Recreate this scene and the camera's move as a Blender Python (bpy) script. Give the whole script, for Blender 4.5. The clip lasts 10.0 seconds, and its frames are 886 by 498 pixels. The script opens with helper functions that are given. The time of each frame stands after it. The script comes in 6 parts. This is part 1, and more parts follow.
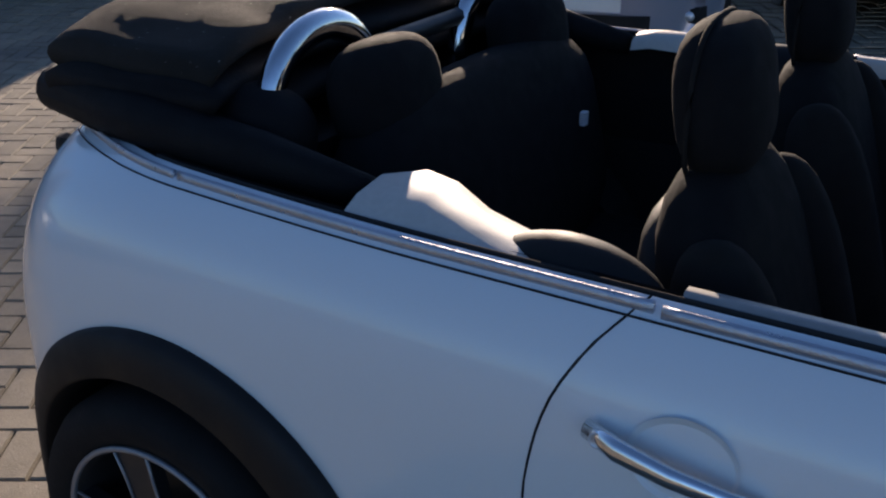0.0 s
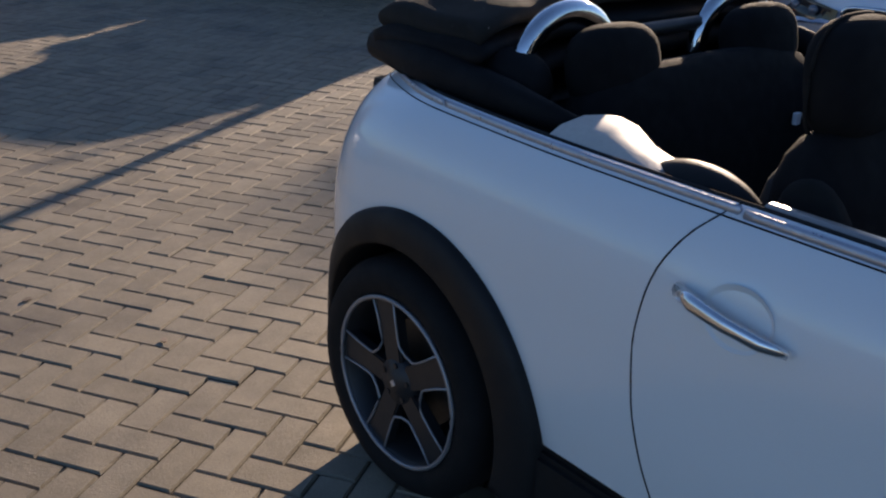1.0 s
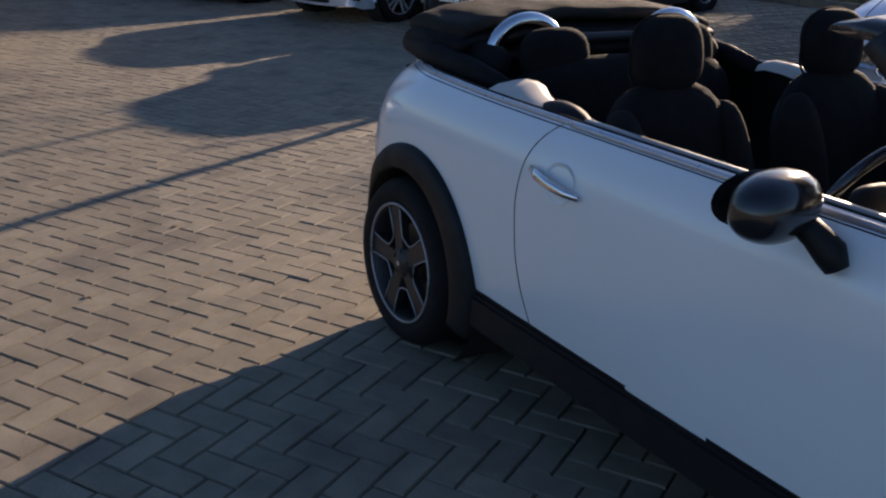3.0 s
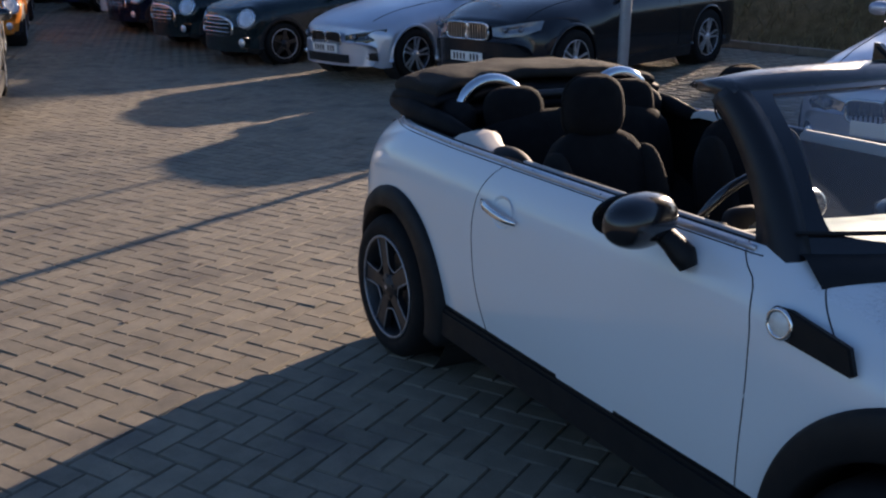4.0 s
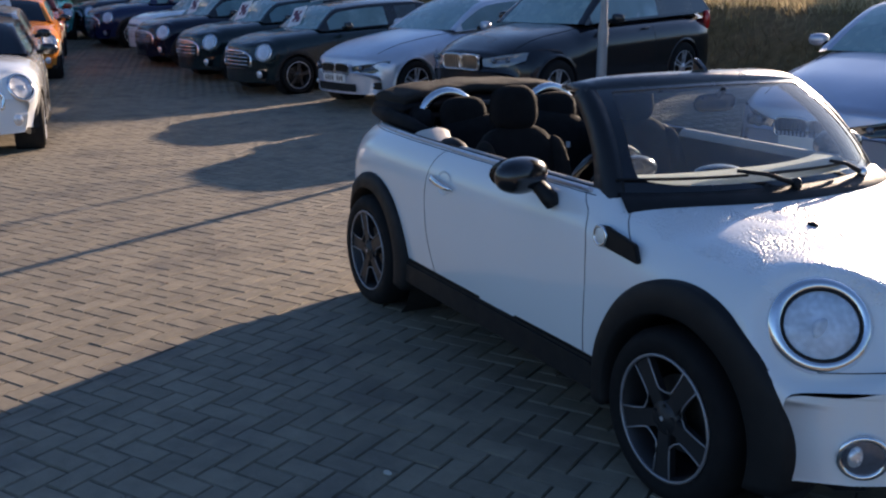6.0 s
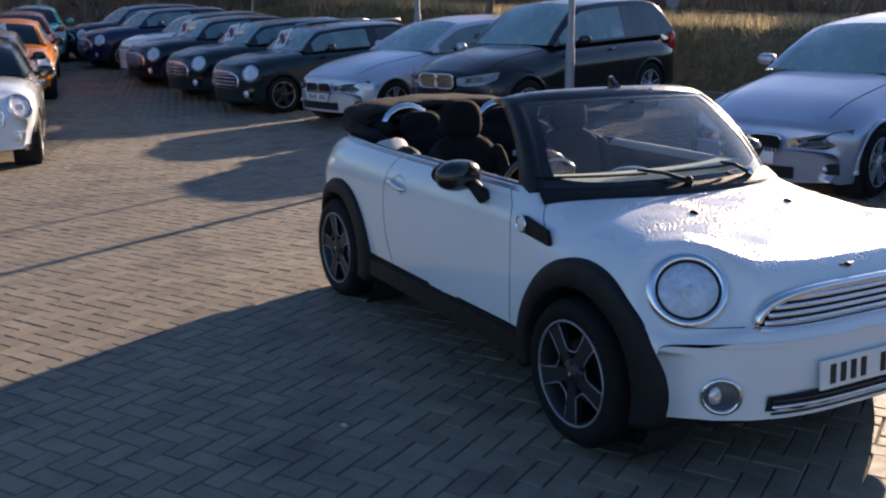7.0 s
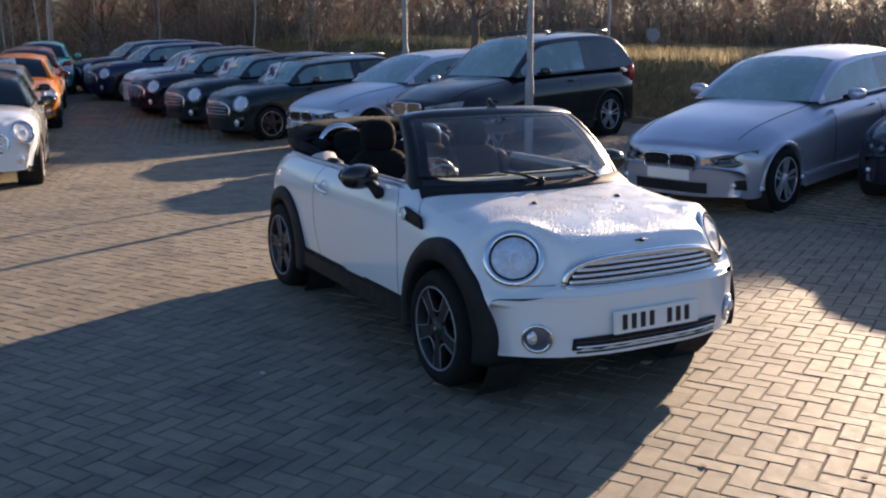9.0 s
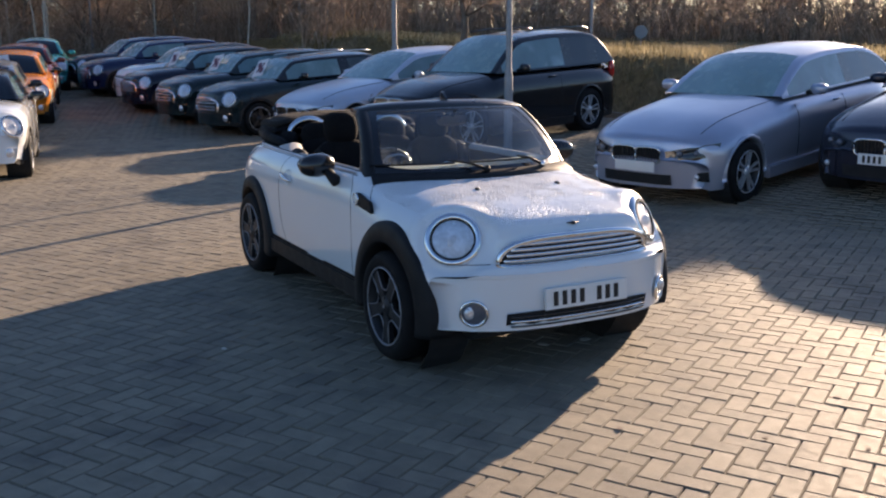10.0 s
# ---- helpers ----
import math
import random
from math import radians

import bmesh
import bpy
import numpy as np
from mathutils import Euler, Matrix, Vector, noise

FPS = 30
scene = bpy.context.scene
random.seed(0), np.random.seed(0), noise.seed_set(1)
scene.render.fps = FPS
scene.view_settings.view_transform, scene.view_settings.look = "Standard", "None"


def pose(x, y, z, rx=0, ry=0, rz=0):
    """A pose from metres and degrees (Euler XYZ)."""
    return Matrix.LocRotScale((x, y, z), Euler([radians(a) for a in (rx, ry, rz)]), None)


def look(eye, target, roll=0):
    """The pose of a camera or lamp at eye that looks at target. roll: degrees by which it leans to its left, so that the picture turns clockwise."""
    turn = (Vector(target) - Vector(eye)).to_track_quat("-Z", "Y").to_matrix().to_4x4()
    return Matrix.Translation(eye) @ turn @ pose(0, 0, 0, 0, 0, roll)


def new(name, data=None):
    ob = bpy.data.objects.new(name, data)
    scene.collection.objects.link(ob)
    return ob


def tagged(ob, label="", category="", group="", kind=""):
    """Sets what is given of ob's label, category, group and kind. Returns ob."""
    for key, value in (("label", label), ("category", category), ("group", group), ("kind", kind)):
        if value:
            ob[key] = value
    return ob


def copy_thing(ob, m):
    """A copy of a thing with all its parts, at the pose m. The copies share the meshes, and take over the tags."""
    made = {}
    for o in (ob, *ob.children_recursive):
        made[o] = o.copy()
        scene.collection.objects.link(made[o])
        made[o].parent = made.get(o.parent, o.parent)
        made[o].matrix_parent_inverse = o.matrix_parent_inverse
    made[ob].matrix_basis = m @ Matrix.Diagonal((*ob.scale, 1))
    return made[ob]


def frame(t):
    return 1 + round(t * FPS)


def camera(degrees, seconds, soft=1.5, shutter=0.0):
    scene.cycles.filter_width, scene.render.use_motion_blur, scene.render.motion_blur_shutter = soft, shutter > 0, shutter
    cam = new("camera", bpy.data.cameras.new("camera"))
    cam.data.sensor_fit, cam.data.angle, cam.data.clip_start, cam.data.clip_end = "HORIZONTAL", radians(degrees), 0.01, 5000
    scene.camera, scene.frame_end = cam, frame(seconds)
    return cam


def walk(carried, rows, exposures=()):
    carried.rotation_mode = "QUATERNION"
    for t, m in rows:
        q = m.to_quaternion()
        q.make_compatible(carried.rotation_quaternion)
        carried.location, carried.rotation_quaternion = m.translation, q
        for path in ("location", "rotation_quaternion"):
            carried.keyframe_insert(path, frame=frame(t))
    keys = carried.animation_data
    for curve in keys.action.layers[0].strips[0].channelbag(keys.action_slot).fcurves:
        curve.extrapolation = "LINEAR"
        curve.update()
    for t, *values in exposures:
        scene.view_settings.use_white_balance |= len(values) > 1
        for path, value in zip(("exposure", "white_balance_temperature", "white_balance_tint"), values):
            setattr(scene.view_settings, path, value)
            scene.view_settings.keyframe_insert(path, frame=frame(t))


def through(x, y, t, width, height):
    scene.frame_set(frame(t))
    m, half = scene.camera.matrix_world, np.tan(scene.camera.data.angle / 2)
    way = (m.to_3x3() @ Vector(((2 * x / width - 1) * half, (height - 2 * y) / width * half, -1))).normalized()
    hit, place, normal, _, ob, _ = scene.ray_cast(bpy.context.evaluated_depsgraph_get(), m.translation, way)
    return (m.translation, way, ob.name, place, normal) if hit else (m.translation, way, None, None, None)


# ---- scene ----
cam = camera(49.5, 10.0, soft=2.2)
PATH = [
    (0, (1.066, -1.726, 1.521), (0.181, -0.144, 0.676), 0.7),
    (0.5, (1.336, -1.87, 1.536), (0.138, -0.485, 0.733), 1.3),
    (1, (1.595, -2.059, 1.528), (0.205, -0.857, 0.739), 1.9),
    (1.5, (1.882, -2.158, 1.513), (0.39, -1.078, 0.733), 2.4),
    (2, (2.203, -2.203, 1.499), (0.653, -1.198, 0.732), 2.5),
    (2.5, (2.515, -2.305, 1.517), (0.947, -1.307, 0.78), 2.6),
    (3.8, (3.385, -2.475, 1.643), (1.723, -1.539, 1.042), 0.7),
    (4, (3.499, -2.504, 1.661), (1.83, -1.571, 1.076), 0.5),
    (4.5, (3.837, -2.567, 1.658), (2.151, -1.639, 1.115), 0.6),
    (5, (4.157, -2.662, 1.679), (2.459, -1.751, 1.144), 0.4),
    (5.5, (4.438, -2.792, 1.691), (2.736, -1.884, 1.162), 0.4),
    (6.8, (5.304, -3.013, 1.718), (3.601, -2.084, 1.233), -0.1),
    (7, (5.443, -3.042, 1.731), (3.74, -2.109, 1.254), -0.0),
    (7.5, (5.808, -3.052, 1.726), (4.099, -2.117, 1.271), -0.1),
    (8, (6.129, -3.106, 1.725), (4.413, -2.178, 1.288), -0.2),
    (8.5, (6.429, -3.153, 1.749), (4.709, -2.224, 1.324), -0.2),
    (9, (6.716, -3.05, 1.735), (4.99, -2.127, 1.324), -0.1),
    (9.5, (6.962, -2.973, 1.745), (5.239, -2.042, 1.336), -0.1),
    (10, (7.166, -2.965, 1.729), (5.441, -2.042, 1.312), -0.1),
]
walk(cam, [(t, look(eye, target, roll)) for t, eye, target, roll in PATH],
     [(0, 0.92, 6200, 18), (0.5, 0.98, 6300, 18), (1, 1.03, 6450, 18), (2.5, 0.96, 6600, 19), (4.5, 1.17, 6300, 19), (7.5, 1.31, 6450, 19), (10, 1.42, 6750, 19)])

# ---- world, sun, exposure ----
SUN_AZ, SUN_EL = 118.0, 14.5          # towards the sun, degrees from +x, and above the horizon
world = bpy.data.worlds.new("sky")
scene.world = world
world.use_nodes = True
wn = world.node_tree.nodes
sky = wn.new("ShaderNodeTexSky")
sky.sky_type, sky.sun_disc = "NISHITA", False
sky.ozone_density, sky.dust_density = 4.2, 0.6
sky.sun_elevation, sky.sun_rotation = radians(SUN_EL), radians(90 - SUN_AZ)
world.node_tree.links.new(sky.outputs[0], wn["Background"].inputs[0])
wn["Background"].inputs[1].default_value = 0.074
sun = bpy.data.lights.new("sun", "SUN")
sun.energy, sun.angle, sun.color = 5.0, radians(0.55), (1.0, 0.80, 0.57)
_a, _e = radians(SUN_AZ), radians(SUN_EL)
sun_way = Vector((math.cos(_a) * math.cos(_e), math.sin(_a) * math.cos(_e), math.sin(_e)))
new("sun", sun).matrix_world = look(sun_way * 60, (0, 0, 0))

# ---- small helpers ----
RNG = np.random.default_rng(7)


def curve(*pts):
    """A smooth, shape-keeping line through (x, value) pairs."""
    x = np.array([p[0] for p in pts], float)
    v = np.array([p[1] for p in pts], float)
    h, d = np.diff(x), np.diff(v) / np.diff(x)
    m = np.zeros(len(x))
    m[0], m[-1] = d[0], d[-1]
    for i in range(1, len(x) - 1):
        if d[i - 1] * d[i] > 0:
            a, b = 2 * h[i] + h[i - 1], h[i] + 2 * h[i - 1]
            m[i] = (a + b) / (a / d[i - 1] + b / d[i])

    def at(q):
        q = np.clip(np.asarray(q, float), x[0], x[-1])
        i = np.clip(np.searchsorted(x, q) - 1, 0, len(x) - 2)
        t = (q - x[i]) / h[i]
        return ((2 * t**3 - 3 * t**2 + 1) * v[i] + (t**3 - 2 * t**2 + t) * h[i] * m[i]
                + (3 * t**2 - 2 * t**3) * v[i + 1] + (t**3 - t**2) * h[i] * m[i + 1])
    return at


def mesh_of(name, verts, faces, mat, smooth=True):
    me = bpy.data.meshes.new(name)
    me.from_pydata([tuple(map(float, v)) for v in verts], [], [tuple(map(int, f)) for f in faces])
    me.materials.append(mat)
    if smooth:
        me.polygons.foreach_set("use_smooth", [True] * len(me.polygons))
    me.update()
    return me


def child(name, me, parent=None, label=""):
    ob = new(name, me)
    if parent is not None:
        ob.parent = parent
    if label:
        tagged(ob, label)
    return ob


def part(name, bm, mat, parent=None, label="", smooth=False, auto=None):
    """Links a bmesh as one mesh object under a thing or a part."""
    me = bpy.data.meshes.new(name)
    bmesh.ops.recalc_face_normals(bm, faces=bm.faces[:])
    if auto is not None:
        for f in bm.faces:
            f.smooth = True
        for e in bm.edges:
            if len(e.link_faces) == 2 and e.calc_face_angle(0) > radians(auto):
                e.smooth = False
    bm.to_mesh(me)
    bm.free()
    me.materials.append(mat)
    if smooth:
        me.polygons.foreach_set("use_smooth", [True] * len(me.polygons))
    return child(name, me, parent, label)


def thing(name, m, label, category, group="", kind=""):
    ob = new(name)
    ob.matrix_world = m
    return tagged(ob, label, category, group, kind)


def box(bm, x0, y0, z0, x1, y1, z1, bevel=0.0, m=None):
    r = bmesh.ops.create_cube(bm, size=1)["verts"]
    bmesh.ops.scale(bm, vec=(x1 - x0, y1 - y0, z1 - z0), verts=r)
    bmesh.ops.translate(bm, vec=((x0 + x1) / 2, (y0 + y1) / 2, (z0 + z1) / 2), verts=r)
    if m is not None:
        bmesh.ops.transform(bm, matrix=m, verts=r)
    if bevel:
        es = list({e for v in r for e in v.link_edges})
        bmesh.ops.bevel(bm, geom=es, offset=bevel, segments=2, profile=0.6, affect="EDGES")
    return bm


def boxed(*a, **k):
    return box(bmesh.new(), *a, **k)


def tube(bm, pts, radius, sides=8, closed=False, squash=(1.0, 1.0), cap=True):
    """A tube along points; radius may be one number or one for each point."""
    pts = [Vector(p) for p in pts]
    n = len(pts)
    rad = [radius] * n if np.isscalar(radius) else list(radius)
    rings, up = [], Vector((0, 0, 1))
    for i, p in enumerate(pts):
        a = pts[(i - 1) % n] if closed or i else p
        b = pts[(i + 1) % n] if closed or i < n - 1 else p
        d = (b - a).normalized()
        s = d.cross(up)
        s = s.normalized() if s.length > 1e-4 else Vector((1, 0, 0))
        t = s.cross(d).normalized()
        rings.append([bm.verts.new(p + s * math.cos(2 * math.pi * k / sides) * rad[i] * squash[0]
                                   + t * math.sin(2 * math.pi * k / sides) * rad[i] * squash[1]) for k in range(sides)])
    for i in range(n if closed else n - 1):
        r0, r1 = rings[i], rings[(i + 1) % n]
        for k in range(sides):
            bm.faces.new((r0[k], r0[(k + 1) % sides], r1[(k + 1) % sides], r1[k]))
    if cap and not closed:
        bm.faces.new(rings[0][::-1])
        bm.faces.new(rings[-1])
    return bm


def ellipsoid(bm, c, r, m=None, seg=24, rings=14):
    v = bmesh.ops.create_uvsphere(bm, u_segments=seg, v_segments=rings, radius=1)["verts"]
    bmesh.ops.scale(bm, vec=r, verts=v)
    if m is not None:
        bmesh.ops.transform(bm, matrix=m, verts=v)
    bmesh.ops.translate(bm, vec=c, verts=v)
    return bm


def revolve(bm, profile, seg=40, m=None):
    """Turns (radius, y) pairs round the y axis."""
    rings = []
    for r, y in profile:
        rings.append([bm.verts.new((r * math.cos(2 * math.pi * k / seg), y, r * math.sin(2 * math.pi * k / seg))) for k in range(seg)])
    for a, b in zip(rings, rings[1:]):
        for k in range(seg):
            bm.faces.new((a[k], a[(k + 1) % seg], b[(k + 1) % seg], b[k]))
    if m is not None:
        bmesh.ops.transform(bm, matrix=m, verts=[v for r in rings for v in r])
    return bm


def prism(bm, outline, depth, m=None, bevel=0.0):
    """An outline in x, z, thickened along y from 0 to depth."""
    a = [bm.verts.new((x, 0, z)) for x, z in outline]
    b = [bm.verts.new((x, depth, z)) for x, z in outline]
    fs = [bm.faces.new(a), bm.faces.new(b[::-1])]
    for i in range(len(a)):
        j = (i + 1) % len(a)
        fs.append(bm.faces.new((a[i], b[i], b[j], a[j])))
    if m is not None:
        bmesh.ops.transform(bm, matrix=m, verts=a + b)
    if bevel:
        bmesh.ops.bevel(bm, geom=list({e for f in fs[:2] for e in f.edges}), offset=bevel, segments=2, affect="EDGES")
    return bm


# ---- materials ----
def material(name, color, rough=0.5, metal=0.0, vary=0.12, scale=6.0, bump=0.0, bump_scale=60.0, coat=0.0, fine=90.0,
             second=None, second_scale=1.5, second_cut=(0.5, 0.65), by_object=0.0, by_island=0.0, spec=0.5, rough_vary=0.08, placed=False):
    mat = bpy.data.materials.new(name)
    mat.use_nodes = True
    nt = mat.node_tree
    n, lk = nt.nodes, nt.links
    b = n["Principled BSDF"]
    b.inputs["Metallic"].default_value = metal
    b.inputs["Specular IOR Level"].default_value = spec
    b.inputs["Coat Weight"].default_value = coat
    b.inputs["Coat Roughness"].default_value = 0.03
    tc = n.new("ShaderNodeTexCoord")
    where = n.new("ShaderNodeNewGeometry").outputs["Position"] if placed else tc.outputs["Object"]

    def noise_at(s, detail=4.0):
        t = n.new("ShaderNodeTexNoise")
        t.inputs["Scale"].default_value, t.inputs["Detail"].default_value = s, detail
        lk.new(where, t.inputs["Vector"])
        return t.outputs["Fac"]

    def mixed(kind, fac, a, c):
        m = n.new("ShaderNodeMix")
        m.data_type, m.blend_type = "RGBA", kind
        for sock, v in ((m.inputs[0], fac), (m.inputs[6], a), (m.inputs[7], c)):
            if hasattr(v, "is_linked"):
                lk.new(v, sock)
            else:
                sock.default_value = v
        return m.outputs[2]

    def ramp(fac, lo, hi, a, c):
        r = n.new("ShaderNodeMapRange")
        lk.new(fac, r.inputs[0])
        for i, v in enumerate((lo, hi, a, c)):
            r.inputs[i + 1].default_value = v
        return r.outputs[0]

    def grey(fac):
        c = n.new("ShaderNodeCombineColor")
        for i in range(3):
            lk.new(fac, c.inputs[i])
        return c.outputs[0]

    col = (*color, 1)
    if second is not None:
        col = mixed("MIX", ramp(noise_at(second_scale, 6.0), *second_cut, 0.0, 1.0), col, (*second, 1))
    col = mixed("MULTIPLY", 1.0, col, grey(ramp(noise_at(scale), 0.25, 0.75, 1 - vary, 1 + vary)))
    col = mixed("MULTIPLY", 1.0, col, grey(ramp(noise_at(fine, 2.0), 0.25, 0.75, 1 - vary * 0.7, 1 + vary * 0.7)))
    if by_object:
        oi = n.new("ShaderNodeObjectInfo")
        col = mixed("MULTIPLY", 1.0, col, grey(ramp(oi.outputs["Random"], 0, 1, 1 - by_object, 1 + by_object)))
    if by_island:
        g = n.new("ShaderNodeNewGeometry")
        col = mixed("MULTIPLY", 1.0, col, grey(ramp(g.outputs["Random Per Island"], 0, 1, 1 - by_island, 1 + by_island)))
    lk.new(col, b.inputs["Base Color"])
    lk.new(ramp(noise_at(scale * 2.3), 0.3, 0.7, max(0.0, rough - rough_vary), min(1.0, rough + rough_vary)), b.inputs["Roughness"])
    if bump:
        bp = n.new("ShaderNodeBump")
        bp.inputs["Strength"].default_value = bump
        bp.inputs["Distance"].default_value = 0.004
        lk.new(noise_at(bump_scale, 3.0), bp.inputs["Height"])
        lk.new(bp.outputs[0], b.inputs["Normal"])
    return mat


def glass(name, tint, clear=0.8, bend=1.5, film=0.0):
    """Thin car glass: mostly see-through, with a mirror-like skin."""
    mat = bpy.data.materials.new(name)
    mat.use_nodes = True
    n, lk = mat.node_tree.nodes, mat.node_tree.links
    n.remove(n["Principled BSDF"])
    tr, gl, mx, fr = (n.new("ShaderNode" + k) for k in ("BsdfTransparent", "BsdfGlossy", "MixShader", "Fresnel"))
    tr.inputs[0].default_value = (*[c * clear for c in tint], 1)
    gl.inputs["Roughness"].default_value = 0.03
    fr.inputs[0].default_value = bend
    lk.new(fr.outputs[0], mx.inputs[0])
    lk.new(tr.outputs[0], mx.inputs[1])
    lk.new(gl.outputs[0], mx.inputs[2])
    last = mx.outputs[0]
    if film:
        # a thin film of dried water and dust; its blue colour paints reflected sky
        for kind in ("BsdfDiffuse", "BsdfTranslucent"):
            d, m2 = n.new("ShaderNode" + kind), n.new("ShaderNodeMixShader")
            d.inputs[0].default_value = (0.55, 0.70, 0.95, 1)
            m2.inputs[0].default_value = film
            lk.new(last, m2.inputs[1])
            lk.new(d.outputs[0], m2.inputs[2])
            last = m2.outputs[0]
    lk.new(last, n["Material Output"].inputs[0])
    return mat


def paint(name, color, metal=0.0, rough=0.16, wet=0.0):
    return material(name, color, rough, metal, vary=0.05, scale=3.0, coat=0.35, fine=400.0, bump=wet, bump_scale=140.0, rough_vary=0.02, spec=0.4)


def beaded(name, color):
    """Paint under melting frost: patches of fine beads that sparkle, thin wet film between."""
    mat = material(name, color, 0.34, 0, vary=0.05, scale=4, coat=0.6, fine=300, rough_vary=0.12)
    n, lk = mat.node_tree.nodes, mat.node_tree.links
    b = n["Principled BSDF"]
    tc = n.new("ShaderNodeTexCoord")
    heights = []
    for s_, w in ((85.0, 1.0), (190.0, 0.5)):
        v = n.new("ShaderNodeTexVoronoi")
        v.feature, v.inputs["Scale"].default_value = "SMOOTH_F1", s_
        v.inputs["Smoothness"].default_value = 0.35
        lk.new(tc.outputs["Object"], v.inputs["Vector"])
        m = n.new("ShaderNodeMath")
        m.operation, m.inputs[1].default_value = "MULTIPLY", -w
        lk.new(v.outputs["Distance"], m.inputs[0])
        heights.append(m.outputs[0])
    both = n.new("ShaderNodeMath")
    lk.new(heights[0], both.inputs[0])
    lk.new(heights[1], both.inputs[1])
    patch = n.new("ShaderNodeTexNoise")
    patch.inputs["Scale"].default_value, patch.inputs["Detail"].default_value = 5.5, 5.0
    lk.new(tc.outputs["Object"], patch.inputs["Vector"])
    cut = n.new("ShaderNodeMapRange")
    for i, v in enumerate((0.40, 0.58, 0.08, 1.0)):
        cut.inputs[i + 1].default_value = v
    lk.new(patch.outputs["Fac"], cut.inputs[0])
    bp = n.new("ShaderNodeBump")
    bp.inputs["Distance"].default_value = 0.005
    lk.new(cut.outputs[0], bp.inputs["Strength"])
    lk.new(both.outputs[0], bp.inputs["Height"])
    lk.new(bp.outputs[0], b.inputs["Normal"])
    lk.new(bp.outputs[0], b.inputs["Coat Normal"])
    return mat


def dry_leaf(name, color, second, vary=0.35, scale=3, through=0.58, **k):
    """Thin dead leaves and twigs that let some light through."""
    mat = material(name, color, 0.95, vary=vary, scale=scale, spec=0.15, second=second, second_scale=0.35, **k)
    n, lk = mat.node_tree.nodes, mat.node_tree.links
    b, out = n["Principled BSDF"], n["Material Output"]
    tl, mx = n.new("ShaderNodeBsdfTranslucent"), n.new("ShaderNodeMixShader")
    lk.new(b.inputs["Base Color"].links[0].from_socket, tl.inputs[0])
    mx.inputs[0].default_value = through
    lk.new(b.outputs[0], mx.inputs[1])
    lk.new(tl.outputs[0], mx.inputs[2])
    lk.new(mx.outputs[0], out.inputs[0])
    return mat


WHITE = material("white_paint", (0.77, 0.80, 0.82), 0.22, 0, vary=0.012, scale=2.0, coat=1.0, fine=400.0, rough_vary=0.0)
WET_WHITE = beaded("frosted_white_paint", (0.78, 0.80, 0.82))
SILVER = paint("silver_paint", (0.44, 0.47, 0.57), 0.62, 0.30)
PALE_SILVER = paint("pale_silver_paint", (0.56, 0.59, 0.67), 0.5, 0.30)
BLACK_PAINT = paint("black_paint", (0.012, 0.013, 0.017))
GREEN_PAINT = paint("dark_green_paint", (0.008, 0.019, 0.022))
NAVY_PAINT = paint("navy_paint", (0.009, 0.011, 0.026))
BLUE_PAINT = paint("blue_paint", (0.012, 0.020, 0.065))
ORANGE_PAINT = paint("orange_paint", (0.62, 0.21, 0.03))
RED_PAINT = paint("red_brown_paint", (0.20, 0.035, 0.02))
TEAL_PAINT = paint("teal_paint", (0.06, 0.36, 0.36))
GREY_PAINT = paint("grey_paint", (0.33, 0.34, 0.37), 0.6)
PLUM_PAINT = paint("dark_grey_paint", (0.035, 0.036, 0.055), 0.4)
CLAD = material("black_plastic", (0.008, 0.008, 0.009), 0.6, vary=0.15, bump=0.12, bump_scale=400, spec=0.32)
GLOSS_BLACK = material("gloss_black_plastic", (0.010, 0.010, 0.012), 0.22, vary=0.1, coat=0.6)
PILLAR = material("satin_black_pillar", (0.010, 0.010, 0.012), 0.42, vary=0.12, spec=0.4)
SEAM = material("panel_gap", (0.012, 0.012, 0.013), 0.9, vary=0.05)
TYRE = material("tyre_rubber", (0.007, 0.007, 0.008), 0.8, vary=0.2, bump=0.2, bump_scale=120, spec=0.25)
BELT_CHROME = material("dull_chrome", (0.46, 0.48, 0.54), 0.34, 0.8, vary=0.08, scale=20, bump=0.25, bump_scale=300)
CHROME = material("chrome", (0.80, 0.81, 0.83), 0.09, 1.0, vary=0.03, rough_vary=0.04)
ALLOY = material("machined_alloy", (0.62, 0.63, 0.66), 0.32, 0.6, vary=0.06)
DARK_ALLOY = material("dark_alloy", (0.030, 0.030, 0.033), 0.45, 0.4, vary=0.1)
WHEEL_EDGE = material("brushed_wheel_edge", (0.29, 0.29, 0.31), 0.42, 0.5, vary=0.08)
DISC = material("brake_disc", (0.10, 0.097, 0.094), 0.4, 0.9, vary=0.15)
CLOTH = material("dark_grey_seat_cloth", (0.0065, 0.0065, 0.0075), 0.92, spec=0.2, vary=0.2, scale=12, bump=0.3, bump_scale=700, fine=500)
BEIGE_CLOTH = material("seat_side_cloth", (0.012, 0.011, 0.0105), 0.92, spec=0.25, vary=0.18, scale=10, bump=0.3, bump_scale=700, fine=500)
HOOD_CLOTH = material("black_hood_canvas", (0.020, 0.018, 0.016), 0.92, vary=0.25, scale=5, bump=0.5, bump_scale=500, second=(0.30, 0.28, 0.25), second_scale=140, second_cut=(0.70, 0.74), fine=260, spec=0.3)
HOOD_DARK = material("dark_hood_cloth", (0.0042, 0.0042, 0.0056), 0.72, spec=0.22, vary=0.2, bump=0.3, bump_scale=200)
